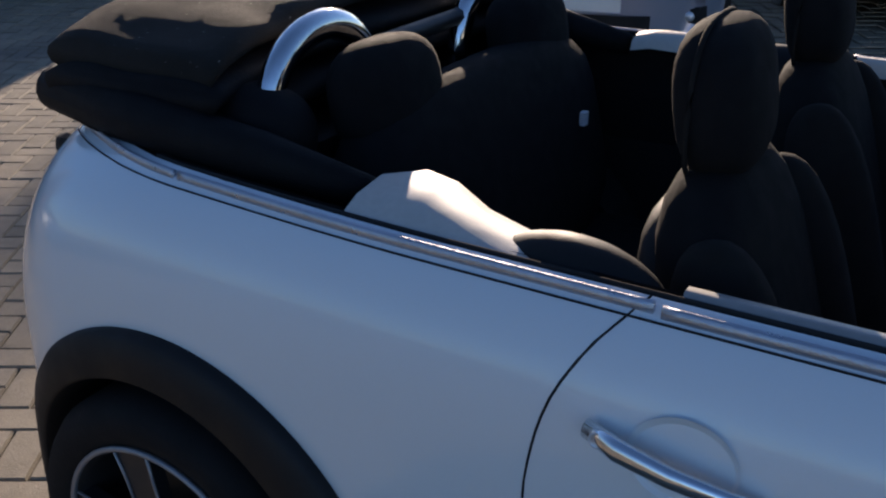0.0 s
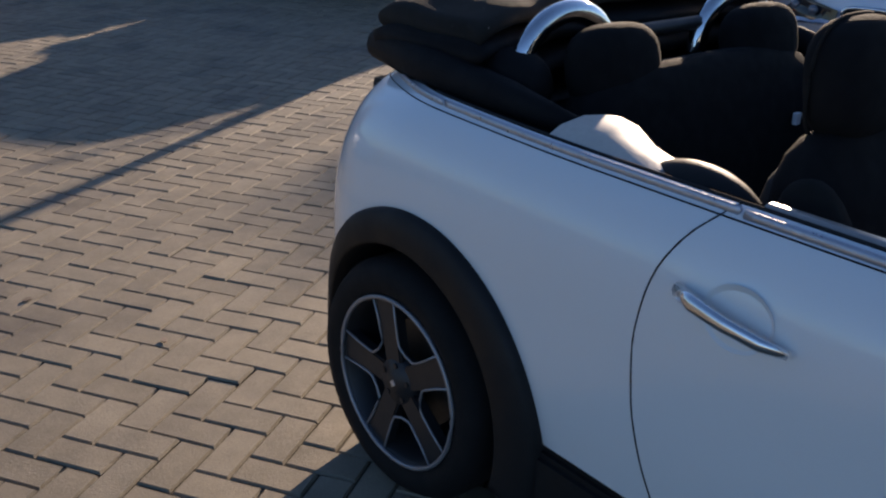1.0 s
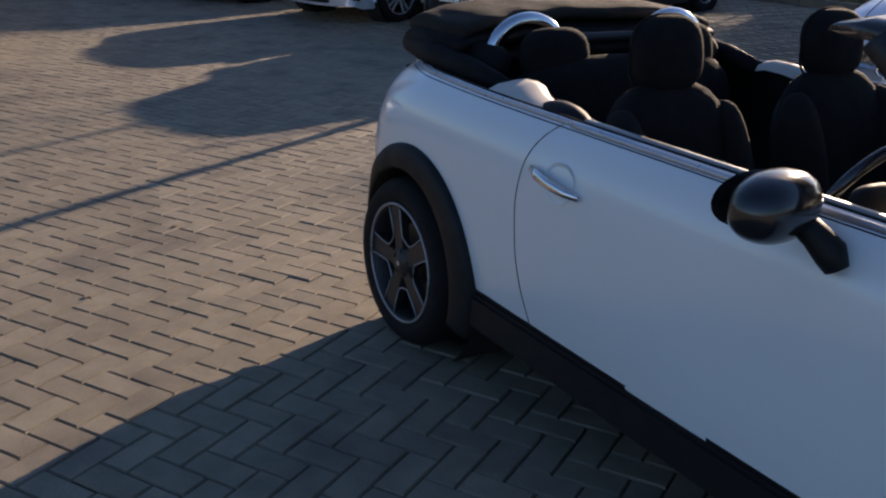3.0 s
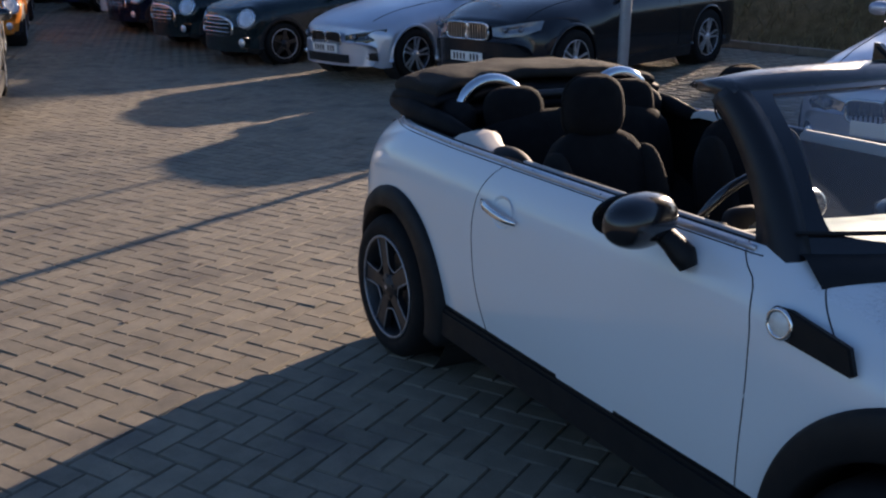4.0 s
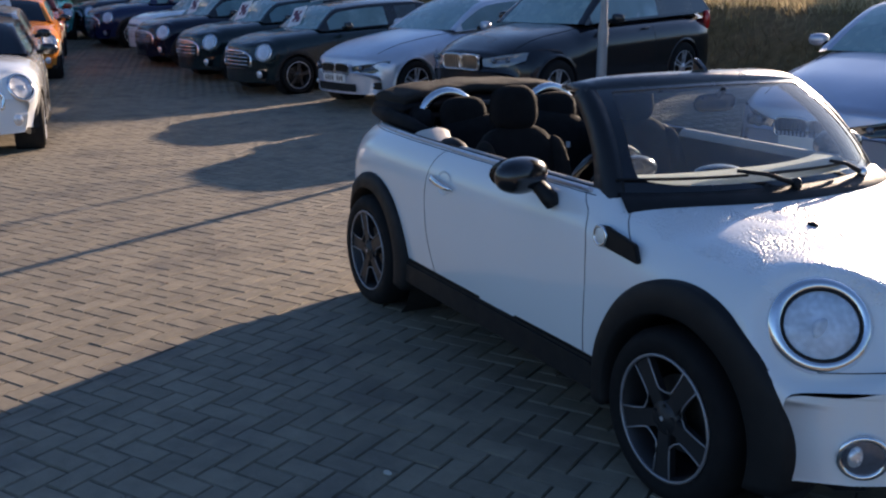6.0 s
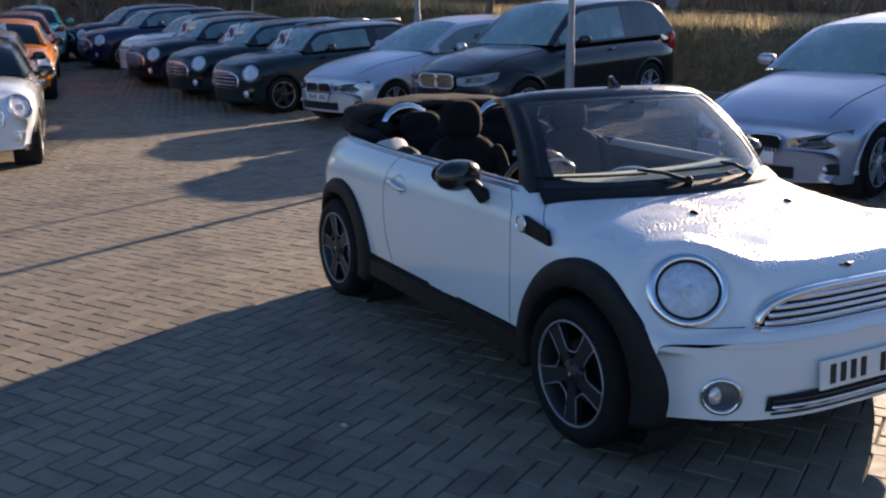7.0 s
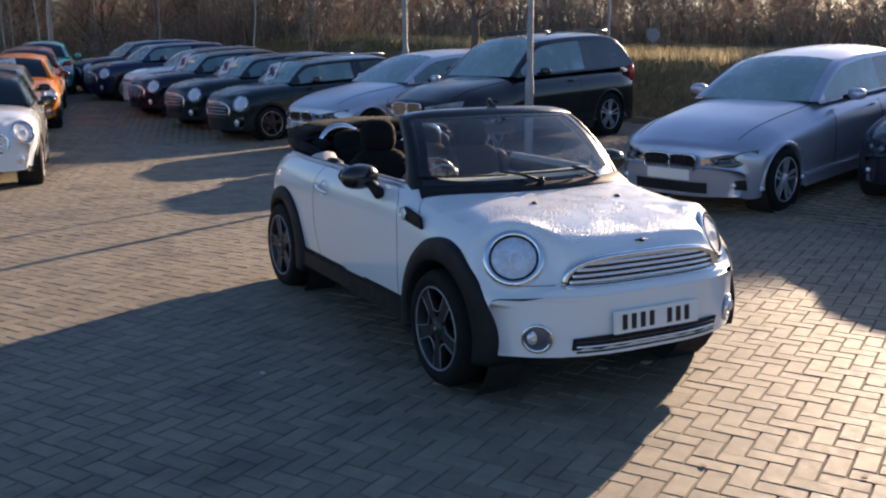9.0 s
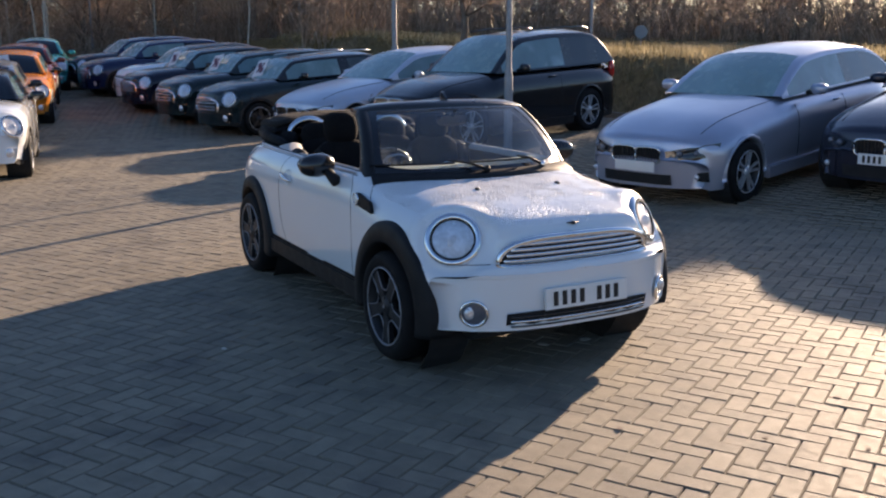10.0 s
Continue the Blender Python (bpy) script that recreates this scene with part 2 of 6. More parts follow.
TRIM_GREY = material("light_grey_trim", (0.50, 0.47, 0.43), 0.55, vary=0.07, bump=0.1, bump_scale=600)
TRIM_DARK = material("dark_trim", (0.0065, 0.0065, 0.0075), 0.62, spec=0.3, vary=0.14, bump=0.12, bump_scale=500)
DASH_PALE = material("pale_dash_trim", (0.70, 0.72, 0.62), 0.4, vary=0.08)
GLASS = glass("windscreen_glass", (0.84, 0.94, 1.0), 0.70, 1.7, 0.032)
LENS = glass("lamp_lens", (0.97, 0.98, 1.0), 0.97)
CAR_GLASS = material("misted_side_glass", (0.035, 0.05, 0.058), 0.10, vary=0.25, scale=2.5, coat=0.5, second=(0.07, 0.10, 0.11), second_scale=1.5)
DARK_GLASS = material("privacy_glass", (0.010, 0.013, 0.018), 0.06, vary=0.05, coat=0.5)
# opaque teal: mist, with the reflected sky put into the colour
MISTED_SKY = material("misted_sky_windscreen", (0.20, 0.31, 0.32), 0.25, vary=0.14, scale=3, coat=0.5, second=(0.36, 0.51, 0.51), second_scale=1.2)
# light mist plus the sky seen in the pane, both painted in teal
SIDE_MIST_SKY = material("misted_door_glass", (0.10, 0.19, 0.22), 0.2, vary=0.14, scale=3, coat=0.5, second=(0.18, 0.30, 0.34), second_scale=1.4)
PLATE_W = material("plate_white", (0.80, 0.80, 0.78), 0.4, vary=0.04)
INK = material("plate_ink", (0.012, 0.012, 0.014), 0.5, vary=0.05)
LAMP_RED = material("red_lamp", (0.50, 0.012, 0.010), 0.2, coat=0.8, vary=0.1)
LAMP_BOWL = material("lamp_bowl", (0.78, 0.81, 0.87), 0.36, 0.15, vary=0.22, scale=14, fine=60)
LAMP_CLEAR = material("reflector", (0.74, 0.76, 0.80), 0.22, 0.55, vary=0.1, scale=20)
SMOKED_LAMP = material("smoked_lamp", (0.13, 0.14, 0.17), 0.18, 0.3, coat=0.6, vary=0.2, scale=14)
AMBER = material("clear_side_lamp", (0.72, 0.70, 0.66), 0.25, vary=0.1, coat=0.6)
STICKER_W = material("sticker_white", (0.70, 0.70, 0.72), 0.6, vary=0.05)
STICKER_R = material("sticker_pink", (0.13, 0.04, 0.08), 0.6, vary=0.05)
BRICK = material("concrete_block", (0.214, 0.184, 0.136), 0.70, vary=0.16, scale=9, bump=0.5, bump_scale=220, fine=160, spec=0.4,
                 second=(0.130, 0.112, 0.090), second_scale=1.9, second_cut=(0.52, 0.72), by_island=0.13, by_object=0.13, placed=True)
JOINT = material("sandy_joint", (0.095, 0.080, 0.060), 0.95, vary=0.3, scale=14, bump=0.6, bump_scale=150, spec=0.2)
STEEL = material("galvanised_steel", (0.30, 0.30, 0.31), 0.58, 0.35, vary=0.15, scale=8)
GRASS = dry_leaf("winter_grass", (0.235, 0.190, 0.100), (0.31, 0.25, 0.15), 0.35, 5, 0.4, by_island=0.4)
BARK = material("bark", (0.22, 0.175, 0.14), 0.95, vary=0.3, scale=8, bump=0.6, bump_scale=40, spec=0.2, by_object=0.25)
# twig and bramble kept pale: haze over the backlit wood is painted in
TWIG = dry_leaf("twigs", (0.50, 0.41, 0.33), (0.44, 0.35, 0.27), 0.25, 3, 0.5, by_object=0.25)
SCRUB = dry_leaf("bramble", (0.42, 0.35, 0.285), (0.46, 0.39, 0.32), through=0.62, by_island=0.4)
STRAW = dry_leaf("straw", (0.50, 0.42, 0.26), (0.42, 0.34, 0.20), through=0.5, by_island=0.35)
# leaves of the unseen trees added up-sun for shade
SHADE_LEAF = dry_leaf("ivy", (0.045, 0.065, 0.025), (0.06, 0.07, 0.03), through=0.25, by_island=0.3)
PALE_BARK = material("pale_bark", (0.42, 0.36, 0.29), 0.9, vary=0.3, scale=6, bump=0.5, bump_scale=30, spec=0.2, by_object=0.3)


# ---- ground ----
def soft(t):
    t = np.clip(t, 0.0, 1.0)
    return t * t * (3 - 2 * t)


def ground_z(x, y):
    """Height of the yard: level round the car, rising a little to the back rows and up the grass bank."""
    x, y = np.asarray(x, float), np.asarray(y, float)
    k = soft((-2.5 - x) / 4.0)
    z = k * 0.05 * np.clip(y - 2.5, 0, 6.5) * soft((y - 1.9) / 1.6) + (1 - k) * 0.075 * np.clip(y - 4.3, 0, 4.6) * soft((y - 4.1) / 1.2)
    up = np.clip(-10.9 - x, 0, 15)
    z = z + 0.04 * np.where(up < 1.2, up * up / 2.4, up - 0.6)
    edge = 9.3 + 0.02 * (x + 8)
    z = z + 1.12 * soft((y - edge) / 2.4) + 0.004 * np.clip(y - edge - 2.6, 0, 60)
    return z


def on_ground(x, y):
    return float(ground_z(x, y))


# ---- car shells ----
class Hull:
    """A car's outer skin: curved cross-sections along its length. x runs forward from the rear axle, y to the car's left."""

    def __init__(self, wide, top, low, mid, box_n, bow_front, bow_rear, x_front, x_rear, tuck=0.05):
        self.wide, self.top, self.low, self.mid, self.box_n = wide, top, low, mid, box_n
        self.bf, self.br, self.xf, self.xr, self.tuck = bow_front, bow_rear, x_front, x_rear, tuck

    def section(self, x, count):
        w, zt, zb, zm, n = (float(f(x)) for f in (self.wide, self.top, self.low, self.mid, self.box_n))
        zm = min(zm, zb + (zt - zb) * 0.6)
        t = np.linspace(0, 1, 40)[:-1]
        y0, z0 = w - self.tuck * (1 - t) ** 2, zb + (zm - zb) * t
        a = np.linspace(0, math.pi / 2, 160)
        y1, z1 = w * np.cos(a).clip(0) ** (2 / n), zm + (zt - zm) * np.sin(a) ** (2 / n)
        y, z = np.r_[y0, y1], np.r_[z0, z1]
        s = np.r_[0, np.cumsum(np.hypot(np.diff(y), np.diff(z)))]
        q = np.linspace(0, s[-1], count)
        y, z = np.interp(q, s, y), np.interp(q, s, z)
        return self.bent(x, y, w), y, z

    def bent(self, x, y, w):
        f, r = float(self.bf(x)), float(self.br(x))
        k = np.abs(y / max(w, 1e-6))
        return x - f * k**3.2 + r * k**2.8

    def grid(self, xs, count):
        rows = [self.section(x, count) for x in xs]
        return np.array([np.stack(r, 1) for r in rows])

    def point(self, x, z):
        """The skin's place at station x and height z, on the car's left."""
        X, y, zz = self.section(x, 400)
        z = min(z, float(zz[-1]))
        return float(np.interp(z, zz, X)), float(np.interp(z, zz, y)), float(z)


    def plan(self, X, z=0.6):
        """Half width of the skin at the place X along the car."""
        if not hasattr(self, "_plan"):
            xs = np.linspace(self.xr, self.xf, 120)
            pts = []
            for x in xs:
                a, y, zz = self.section(x, 60)
                i = int(np.argmax(y))
                pts.append((a[i], y[i]))
            pts.sort()
            self._plan = np.array(pts)
        return float(np.interp(X, self._plan[:, 0], self._plan[:, 1]))


def panels(hull, xs, count, sort, mats, parent, wheels=(), labels=None, seats=(), cut=None):
    """Cuts the skin into panels; sort(x, y, z) names the panel of a face, or None where the skin is open."""
    g = hull.grid(xs, count)
    nx = len(xs)
    for wx, wz, arch in wheels:
        d = np.hypot(g[..., 0] - wx, g[..., 2] - wz)
        near = (np.abs(d - arch) < 0.018) & (g[..., 1] > 0.45)
        k = np.where(near, arch / np.maximum(d, 1e-6), 1.0)
        g[..., 0], g[..., 2] = wx + (g[..., 0] - wx) * k, wz + (g[..., 2] - wz) * k
    for sc, sn, sr in seats:
        off = g - np.array(sc)
        high = off @ np.array(sn)
        wide_ = np.linalg.norm(off - high[..., None] * np.array(sn), axis=-1)
        k = soft((1.7 * sr - wide_) / (0.68 * sr)) * (np.abs(high) < 0.2)
        g = g - (np.array(sn) * ((high + 0.004) * k)[..., None])
    if cut is not None:
        # trim the upper edge of an open body to one height
        for i in range(nx):
            for j in range(1, count):
                if cut[0] < g[i, j, 0] < cut[1] and g[i, j, 2] > cut[2] >= g[i, j - 1, 2]:
                    k = (cut[2] - g[i, j - 1, 2]) / (g[i, j, 2] - g[i, j - 1, 2])
                    g[i, j] = g[i, j - 1] + (g[i, j] - g[i, j - 1]) * k
                    break
    found = {}
    for side in (1, -1):
        for i in range(nx - 1):
            for j in range(count - 1):
                q = [(i, j), (i + 1, j), (i + 1, j + 1), (i, j + 1)]
                c = sum(g[a] for a in q) / 4
                if any(math.hypot(c[0] - wx, c[2] - wz) < ar and c[1] > 0.45 for wx, wz, ar in wheels):
                    continue
                key = sort(c[0], c[1], c[2], side)
                if key is None:
                    continue
                f = [(a, b, side) for a, b in q]
                found.setdefault(key, []).append(f if side < 0 else f[::-1])
    caps = {}
    for end in (0, nx - 1):
        w = float(hull.wide(xs[end]))
        ts = np.linspace(-1, 1, 13)
        grid = []
        for j in range(count):
            y = g[end, j, 1] * ts
            grid.append(np.stack([hull.bent(xs[end], y, w), y, np.full(13, g[end, j, 2])], 1))
        caps[end] = grid
    for key, faces in found.items():
        at, verts, out = {}, [], []
        for f in faces:
            ids = []
            for a, b, s in f:
                tag = (a, b, s if g[a, b, 1] > 1e-5 else 1)
                if tag not in at:
                    at[tag] = len(verts)
                    verts.append((g[a, b, 0], g[a, b, 1] * s, g[a, b, 2]))
                ids.append(at[tag])
            if len(set(ids)) > 2:
                out.append(list(dict.fromkeys(ids)))
        for end, name in ((0, "rear"), (nx - 1, "front")):
            grid = caps[end]
            c = grid[count // 2][6]
            if sort(c[0], 0.0, c[2], 1) == key:
                for j in range(count - 1):
                    base = len(verts)
                    verts += [tuple(p) for p in grid[j]] + [tuple(p) for p in grid[j + 1]]
                    for k in range(12):
                        quad = [base + k, base + k + 1, base + 14 + k, base + 13 + k]
                        out.append(quad if end == 0 else quad[::-1])
        weld, order, ids = {}, [], []
        for p in verts:
            kk = tuple(np.round(p, 4))
            if kk not in weld:
                weld[kk] = len(order)
                order.append(p)
            ids.append(weld[kk])
        verts, seen, kept = order, set(), []
        for f_ in out:
            f_ = list(dict.fromkeys(ids[i] for i in f_))
            if len(f_) > 2 and tuple(sorted(f_)) not in seen:
                seen.add(tuple(sorted(f_)))
                kept.append(f_)
        out = kept
        child(key.split("|")[0], mesh_of(key.split("|")[0], verts, out, mats[key]), parent, (labels or {}).get(key, ""))


def arch_ring(name, wx, wz, r0, r1, y0, y1, a0, a1, side, mat, parent, label="", steps=40, hull=None, proud=0.03, shift=(0.0, 0.0), lean_in=0.0):
    """A wheel-arch lip: a rounded band round the opening, its lower ends running down to the sill."""
    prof = [(r0, y0), (r0, y1 - 0.006), (r0 + 0.008, y1), ((r0 + r1) / 2, y1 - 0.002), (r1 - 0.012, y1 - 0.008), (r1, y1 - 0.022), (r1, y0)]
    verts, faces = [], []
    n = len(prof)
    for i in range(steps + 1):
        a = radians(a0 + (a1 - a0) * i / steps)
        for r, y in prof:
            k = (r - r0) / (r1 - r0)
            X = wx + shift[0] * k + r * math.cos(a)
            if hull is not None:
                y += min(0.0, hull.plan(X) + proud * (1 - lean_in * float(soft((math.cos(a) - 0.35) / 0.6))) - y1)
            verts.append((X, side * y, wz + shift[1] * k + r * math.sin(a)))
    for i in range(steps):
        for k in range(n - 1):
            f = [i * n + k, i * n + k + 1, (i + 1) * n + k + 1, (i + 1) * n + k]
            faces.append(f if side > 0 else f[::-1])
    faces += [list(range(n)), [steps * n + k for k in range(n)][::-1]]
    return child(name, mesh_of(name, verts, faces, mat), parent, label)


def well(wx, wz, r, y0, y1, side, parent):
    bm = bmesh.new()
    revolve(bm, [(r, side * y0), (r, side * y1), (0.02, side * y1)], 28, Matrix.Translation((wx, 0, wz)))
    return part("wheel_well", bm, SEAM, parent)


def wheel(parent, x, z, face, side, radius, rim, width, spokes, style, spin=0.0, label=""):
    """A wheel whose outer face lies at y = side * face."""
    w = thing("wheel", Matrix.Translation((x, side * face, z)) @ pose(0, 0, 0, 0, 0, 0 if side < 0 else 180), label, "")
    w.parent = parent
    # built facing -y
    bm = bmesh.new()
    r, t = radius, radius - rim
    revolve(bm, [(rim * 0.97, 0.012), (rim + 0.004, 0.004), (rim + t * 0.35, -0.006), (r - t * 0.30, -0.002), (r - 0.012, 0.014), (r, 0.035),
                 (r, width - 0.035), (r - 0.02, width - 0.006), (rim, width), (rim * 0.97, width)], 48)
    part("tyre", bm, TYRE, w, smooth=True)
    bm = bmesh.new()
    revolve(bm, [(rim * 0.985, 0.002), (rim * 0.93, 0.014), (rim * 0.90, 0.10), (rim * 0.88, width - 0.01)], 44)
    part("rim_barrel", bm, DARK_ALLOY, w, smooth=True)
    bm = bmesh.new()
    tube(bm, [((rim - 0.004) * math.cos(a), 0.002, (rim - 0.004) * math.sin(a)) for a in np.linspace(0, 2 * math.pi, 48, endpoint=False)], 0.006, 6, closed=True)
    part("rim_lip", bm, WHEEL_EDGE if style == "two_tone" else ALLOY, w, "bright machined rim edge", smooth=True)
    bm = bmesh.new()
    revolve(bm, [(0.03, 0.085), (rim * 0.62, 0.085), (rim * 0.62, 0.10)], 32)
    part("brake_disc", bm, DISC, w, smooth=False)
    face_mat = DARK_ALLOY if style != "bright" else ALLOY
    for k in range(spokes):
        turn = pose(0, 0, 0, 0, -90 + spin + 360 * k / spokes, 0)
        bm = bmesh.new()
        if style == "two_tone":
            # flat dark spoke, a little wider at the rim
            o = [(0.040, -0.030), (rim * 0.42, -0.031), (rim * 0.70, -0.034), (rim * 0.965, -0.041), (rim * 0.965, 0.041), (rim * 0.70, 0.034), (rim * 0.42, 0.031), (0.040, 0.030)]
            prism(bm, o, 0.032, turn @ Matrix.Translation((0, 0.010, 0)), 0.004)
            sp = part("spoke", bm, DARK_ALLOY, w)
            # machined line down one side, round the foot of the opening and up the next spoke
            bm = bmesh.new()
            nxt = pose(0, 0, 0, 0, -360 / spokes, 0)
            run = [(rim * 0.965, 0.0075, 0.041), (rim * 0.70, 0.009, 0.0345), (rim * 0.50, 0.0098, 0.0325), (rim * 0.43, 0.010, 0.0345)]
            back = [nxt @ Vector((x, y, -z)) for x, y, z in run[::-1]]
            foot = (Vector(run[-1]) + back[0]) / 2 * 0.955
            foot.y = 0.010
            tube(bm, [turn @ Vector(p) for p in run + [foot] + back], 0.0034, 6)
            part("spoke_edge", bm, WHEEL_EDGE, sp, "bright machined spoke edge", smooth=True)
        elif style == "split":
            for s in (1, -1):
                o = [(0.05, 0.004 * s), (rim * 0.96, 0.028 * s), (rim * 0.96, 0.052 * s), (0.05, 0.026 * s)]
                prism(bm, o, 0.025, turn @ Matrix.Translation((0, 0.01, 0)))
            part("spoke", bm, ALLOY, w)
        else:
            o = [(0.04, -0.022), (rim * 0.97, -0.035), (rim * 0.97, 0.035), (0.04, 0.022)]
            prism(bm, o, 0.03, turn @ Matrix.Translation((0, 0.01, 0)), 0.004)
            part("spoke", bm, face_mat, w)
    bm = bmesh.new()
    revolve(bm, [(0.0, 0.0), (0.026, 0.0), (0.032, 0.006), (0.058, 0.010), (0.066, 0.03), (0.066, 0.05)], 28)
    part("hub", bm, DARK_ALLOY if style != "split" else ALLOY, w, smooth=True)
    if style == "two_tone":
        bm = bmesh.new()
        revolve(bm, [(0.0, -0.002), (0.010, -0.002), (0.010, 0.002)], 4)
        part("hub_mark", bm, ALLOY, w)
        for k in range(5):
            a = 2 * math.pi * k / 5 + 0.3
            bm = bmesh.new()
            revolve(bm, [(0.0, 0.004), (0.007, 0.004), (0.008, 0.016)], 8, Matrix.Translation((0.046 * math.cos(a), 0, 0.046 * math.sin(a))))
            part("wheel_bolt", bm, DARK_ALLOY, w)
    return w


def skin_at(hull, y, z):
    """Where the nose skin lies at that width and height."""
    if not hasattr(hull, "_nose"):
        hull._nose = np.concatenate([np.stack(hull.section(x, 170), 1) for x in np.linspace(hull.xf - 0.75, hull.xf, 150)])
    p = hull._nose
    d = np.hypot(p[:, 1] - y, p[:, 2] - z)
    ok = d < max(0.012, float(d.min()) + 0.004)
    return float(p[ok, 0].mean())


def number_plate(parent, m, style=True, bars=8):
    bm = boxed(-0.26, -0.006, -0.0555, 0.26, 0.006, 0.0555, 0.003)
    bmesh.ops.transform(bm, matrix=m, verts=bm.verts[:])
    p = part("number_plate", bm, PLATE_W, parent, "white number plate with dark bars" if style else "blank white number plate")
    if style:
        step = 0.44 / bars
        for k in range(bars):
            if k == 4:
                continue
            x = -0.22 + step * k
            b = boxed(x + 0.006, -0.0085, -0.037, x + step - 0.020, -0.0055, 0.037)
            bmesh.ops.transform(b, matrix=m, verts=b.verts[:])
            part("bar", b, INK, p)
    return p


def ring_pts(c, ry, rz, nrm, n=40, power=2.0, up=(0, 0, 1)):
    """Points of an oval round c in the plane that faces nrm."""
    nrm = Vector(nrm).normalized()
    s = Vector(up).cross(nrm).normalized()
    t = nrm.cross(s)
    out = []
    for k in range(n):
        a = 2 * math.pi * k / n
        ca, sa = math.cos(a), math.sin(a)
        out.append(Vector(c) + s * ry * math.copysign(abs(ca) ** (2 / power), ca) + t * rz * math.copysign(abs(sa) ** (2 / power), sa))
    return out


def dome(bm, rim, nrm, depth, rings=5):
    """A shallow bowl or bulge from a closed rim."""
    nrm = Vector(nrm).normalized()
    c = sum((Vector(p) for p in rim), Vector()) / len(rim)
    last = [bm.verts.new(p) for p in rim]
    for i in range(1, rings):
        f = 1 - i / rings
        cur = [bm.verts.new(c + (Vector(p) - c) * f + nrm * depth * (1 - f * f)) for p in rim]
        for k in range(len(rim)):
            j = (k + 1) % len(rim)
            bm.faces.new((last[k], last[j], cur[j], cur[k]))
        last = cur
    tip = bm.verts.new(c + nrm * depth)
    for k in range(len(rim)):
        bm.faces.new((last[k], last[(k + 1) % len(rim)], tip))
    return bm


def pad(c, r, m=None, p=3.0, seg=28, rings=18):
    """A cushion: a squarish ellipsoid."""
    bm = bmesh.new()
    vs = bmesh.ops.create_uvsphere(bm, u_segments=seg, v_segments=rings, radius=1)["verts"]
    for v in vs:
        q = [abs(a) ** p for a in v.co]
        k = sum(q) ** (-1 / p)
        v.co = Vector((v.co.x * k * r[0], v.co.y * k * r[1], v.co.z * k * r[2]))
    if m is not None:
        bmesh.ops.transform(bm, matrix=m, verts=vs)
    bmesh.ops.translate(bm, vec=c, verts=vs)
    return bm


LAMP_WAY = (0.80, 0.545, 0.433)


def lamp_seat(hull, y, z, r, way=LAMP_WAY, x=None):
    """Where a round lamp sits in the nose: centre, facing and the radius that is pressed flat."""
    return Vector((skin_at(hull, y, z) if x is None else x, y, z)), Vector(way).normalized(), r


def head_lamp(parent, seat, ry, rz, s, bezel=0.015, proud=0.008, label="clear round headlamp with a chrome ring"):
    """A round lamp let into its seat: chrome bezel, dark gap, lens over a reflector bowl."""
    c, n, _ = seat
    c, n = Vector((c.x, s * c.y, c.z)), Vector((n.x, s * n.y, n.z))
    bm = bmesh.new()
    prof = ((ry + bezel * 0.9, rz + bezel * 0.9, -0.012), (ry + bezel * 0.75, rz + bezel * 0.75, 0.0), (ry + bezel * 0.1, rz + bezel * 0.1, 0.010), (ry - bezel * 0.7, rz - bezel * 0.7, 0.013), (ry - bezel * 0.85, rz - bezel * 0.85, 0.006))
    rows_ = [[bm.verts.new(p) for p in ring_pts(c + n * (proud + u), a_, b_, n, 44)] for a_, b_, u in prof]
    for lo_, hi_ in zip(rows_, rows_[1:]):
        for k in range(44):
            bm.faces.new((lo_[k], lo_[(k + 1) % 44], hi_[(k + 1) % 44], hi_[k]))
    lamp = part("head_lamp", bm, CHROME, parent, label, smooth=True)
    bm = bmesh.new()
    tube(bm, ring_pts(c + n * (proud + 0.009), ry - bezel * 1.0, rz - bezel * 1.0, n, 44), max(0.0045, bezel * 0.28), 6, closed=True)
    part("rubber_ring", bm, SEAM, lamp, smooth=True)
    inner = ring_pts(c + n * (proud + 0.004), ry - bezel, rz - bezel, n, 44)
    bm = bmesh.new()
    dome(bm, inner, n, 0.004)
    part("reflector", bm, LAMP_BOWL, lamp, smooth=True)
    bm = bmesh.new()
    ellipsoid(bm, c + n * (proud + 0.010) - Vector((0, 0, rz * 0.10)), (0.010, ry * 0.26, rz * 0.26), seg=18, rings=10)
    part("bulb_cover", bm, LAMP_BOWL, lamp, smooth=True)
    bm = bmesh.new()
    dome(bm, inner, n, 0.034)
    part("lens", bm, LENS, lamp, smooth=True).visible_shadow = False
    return lamp


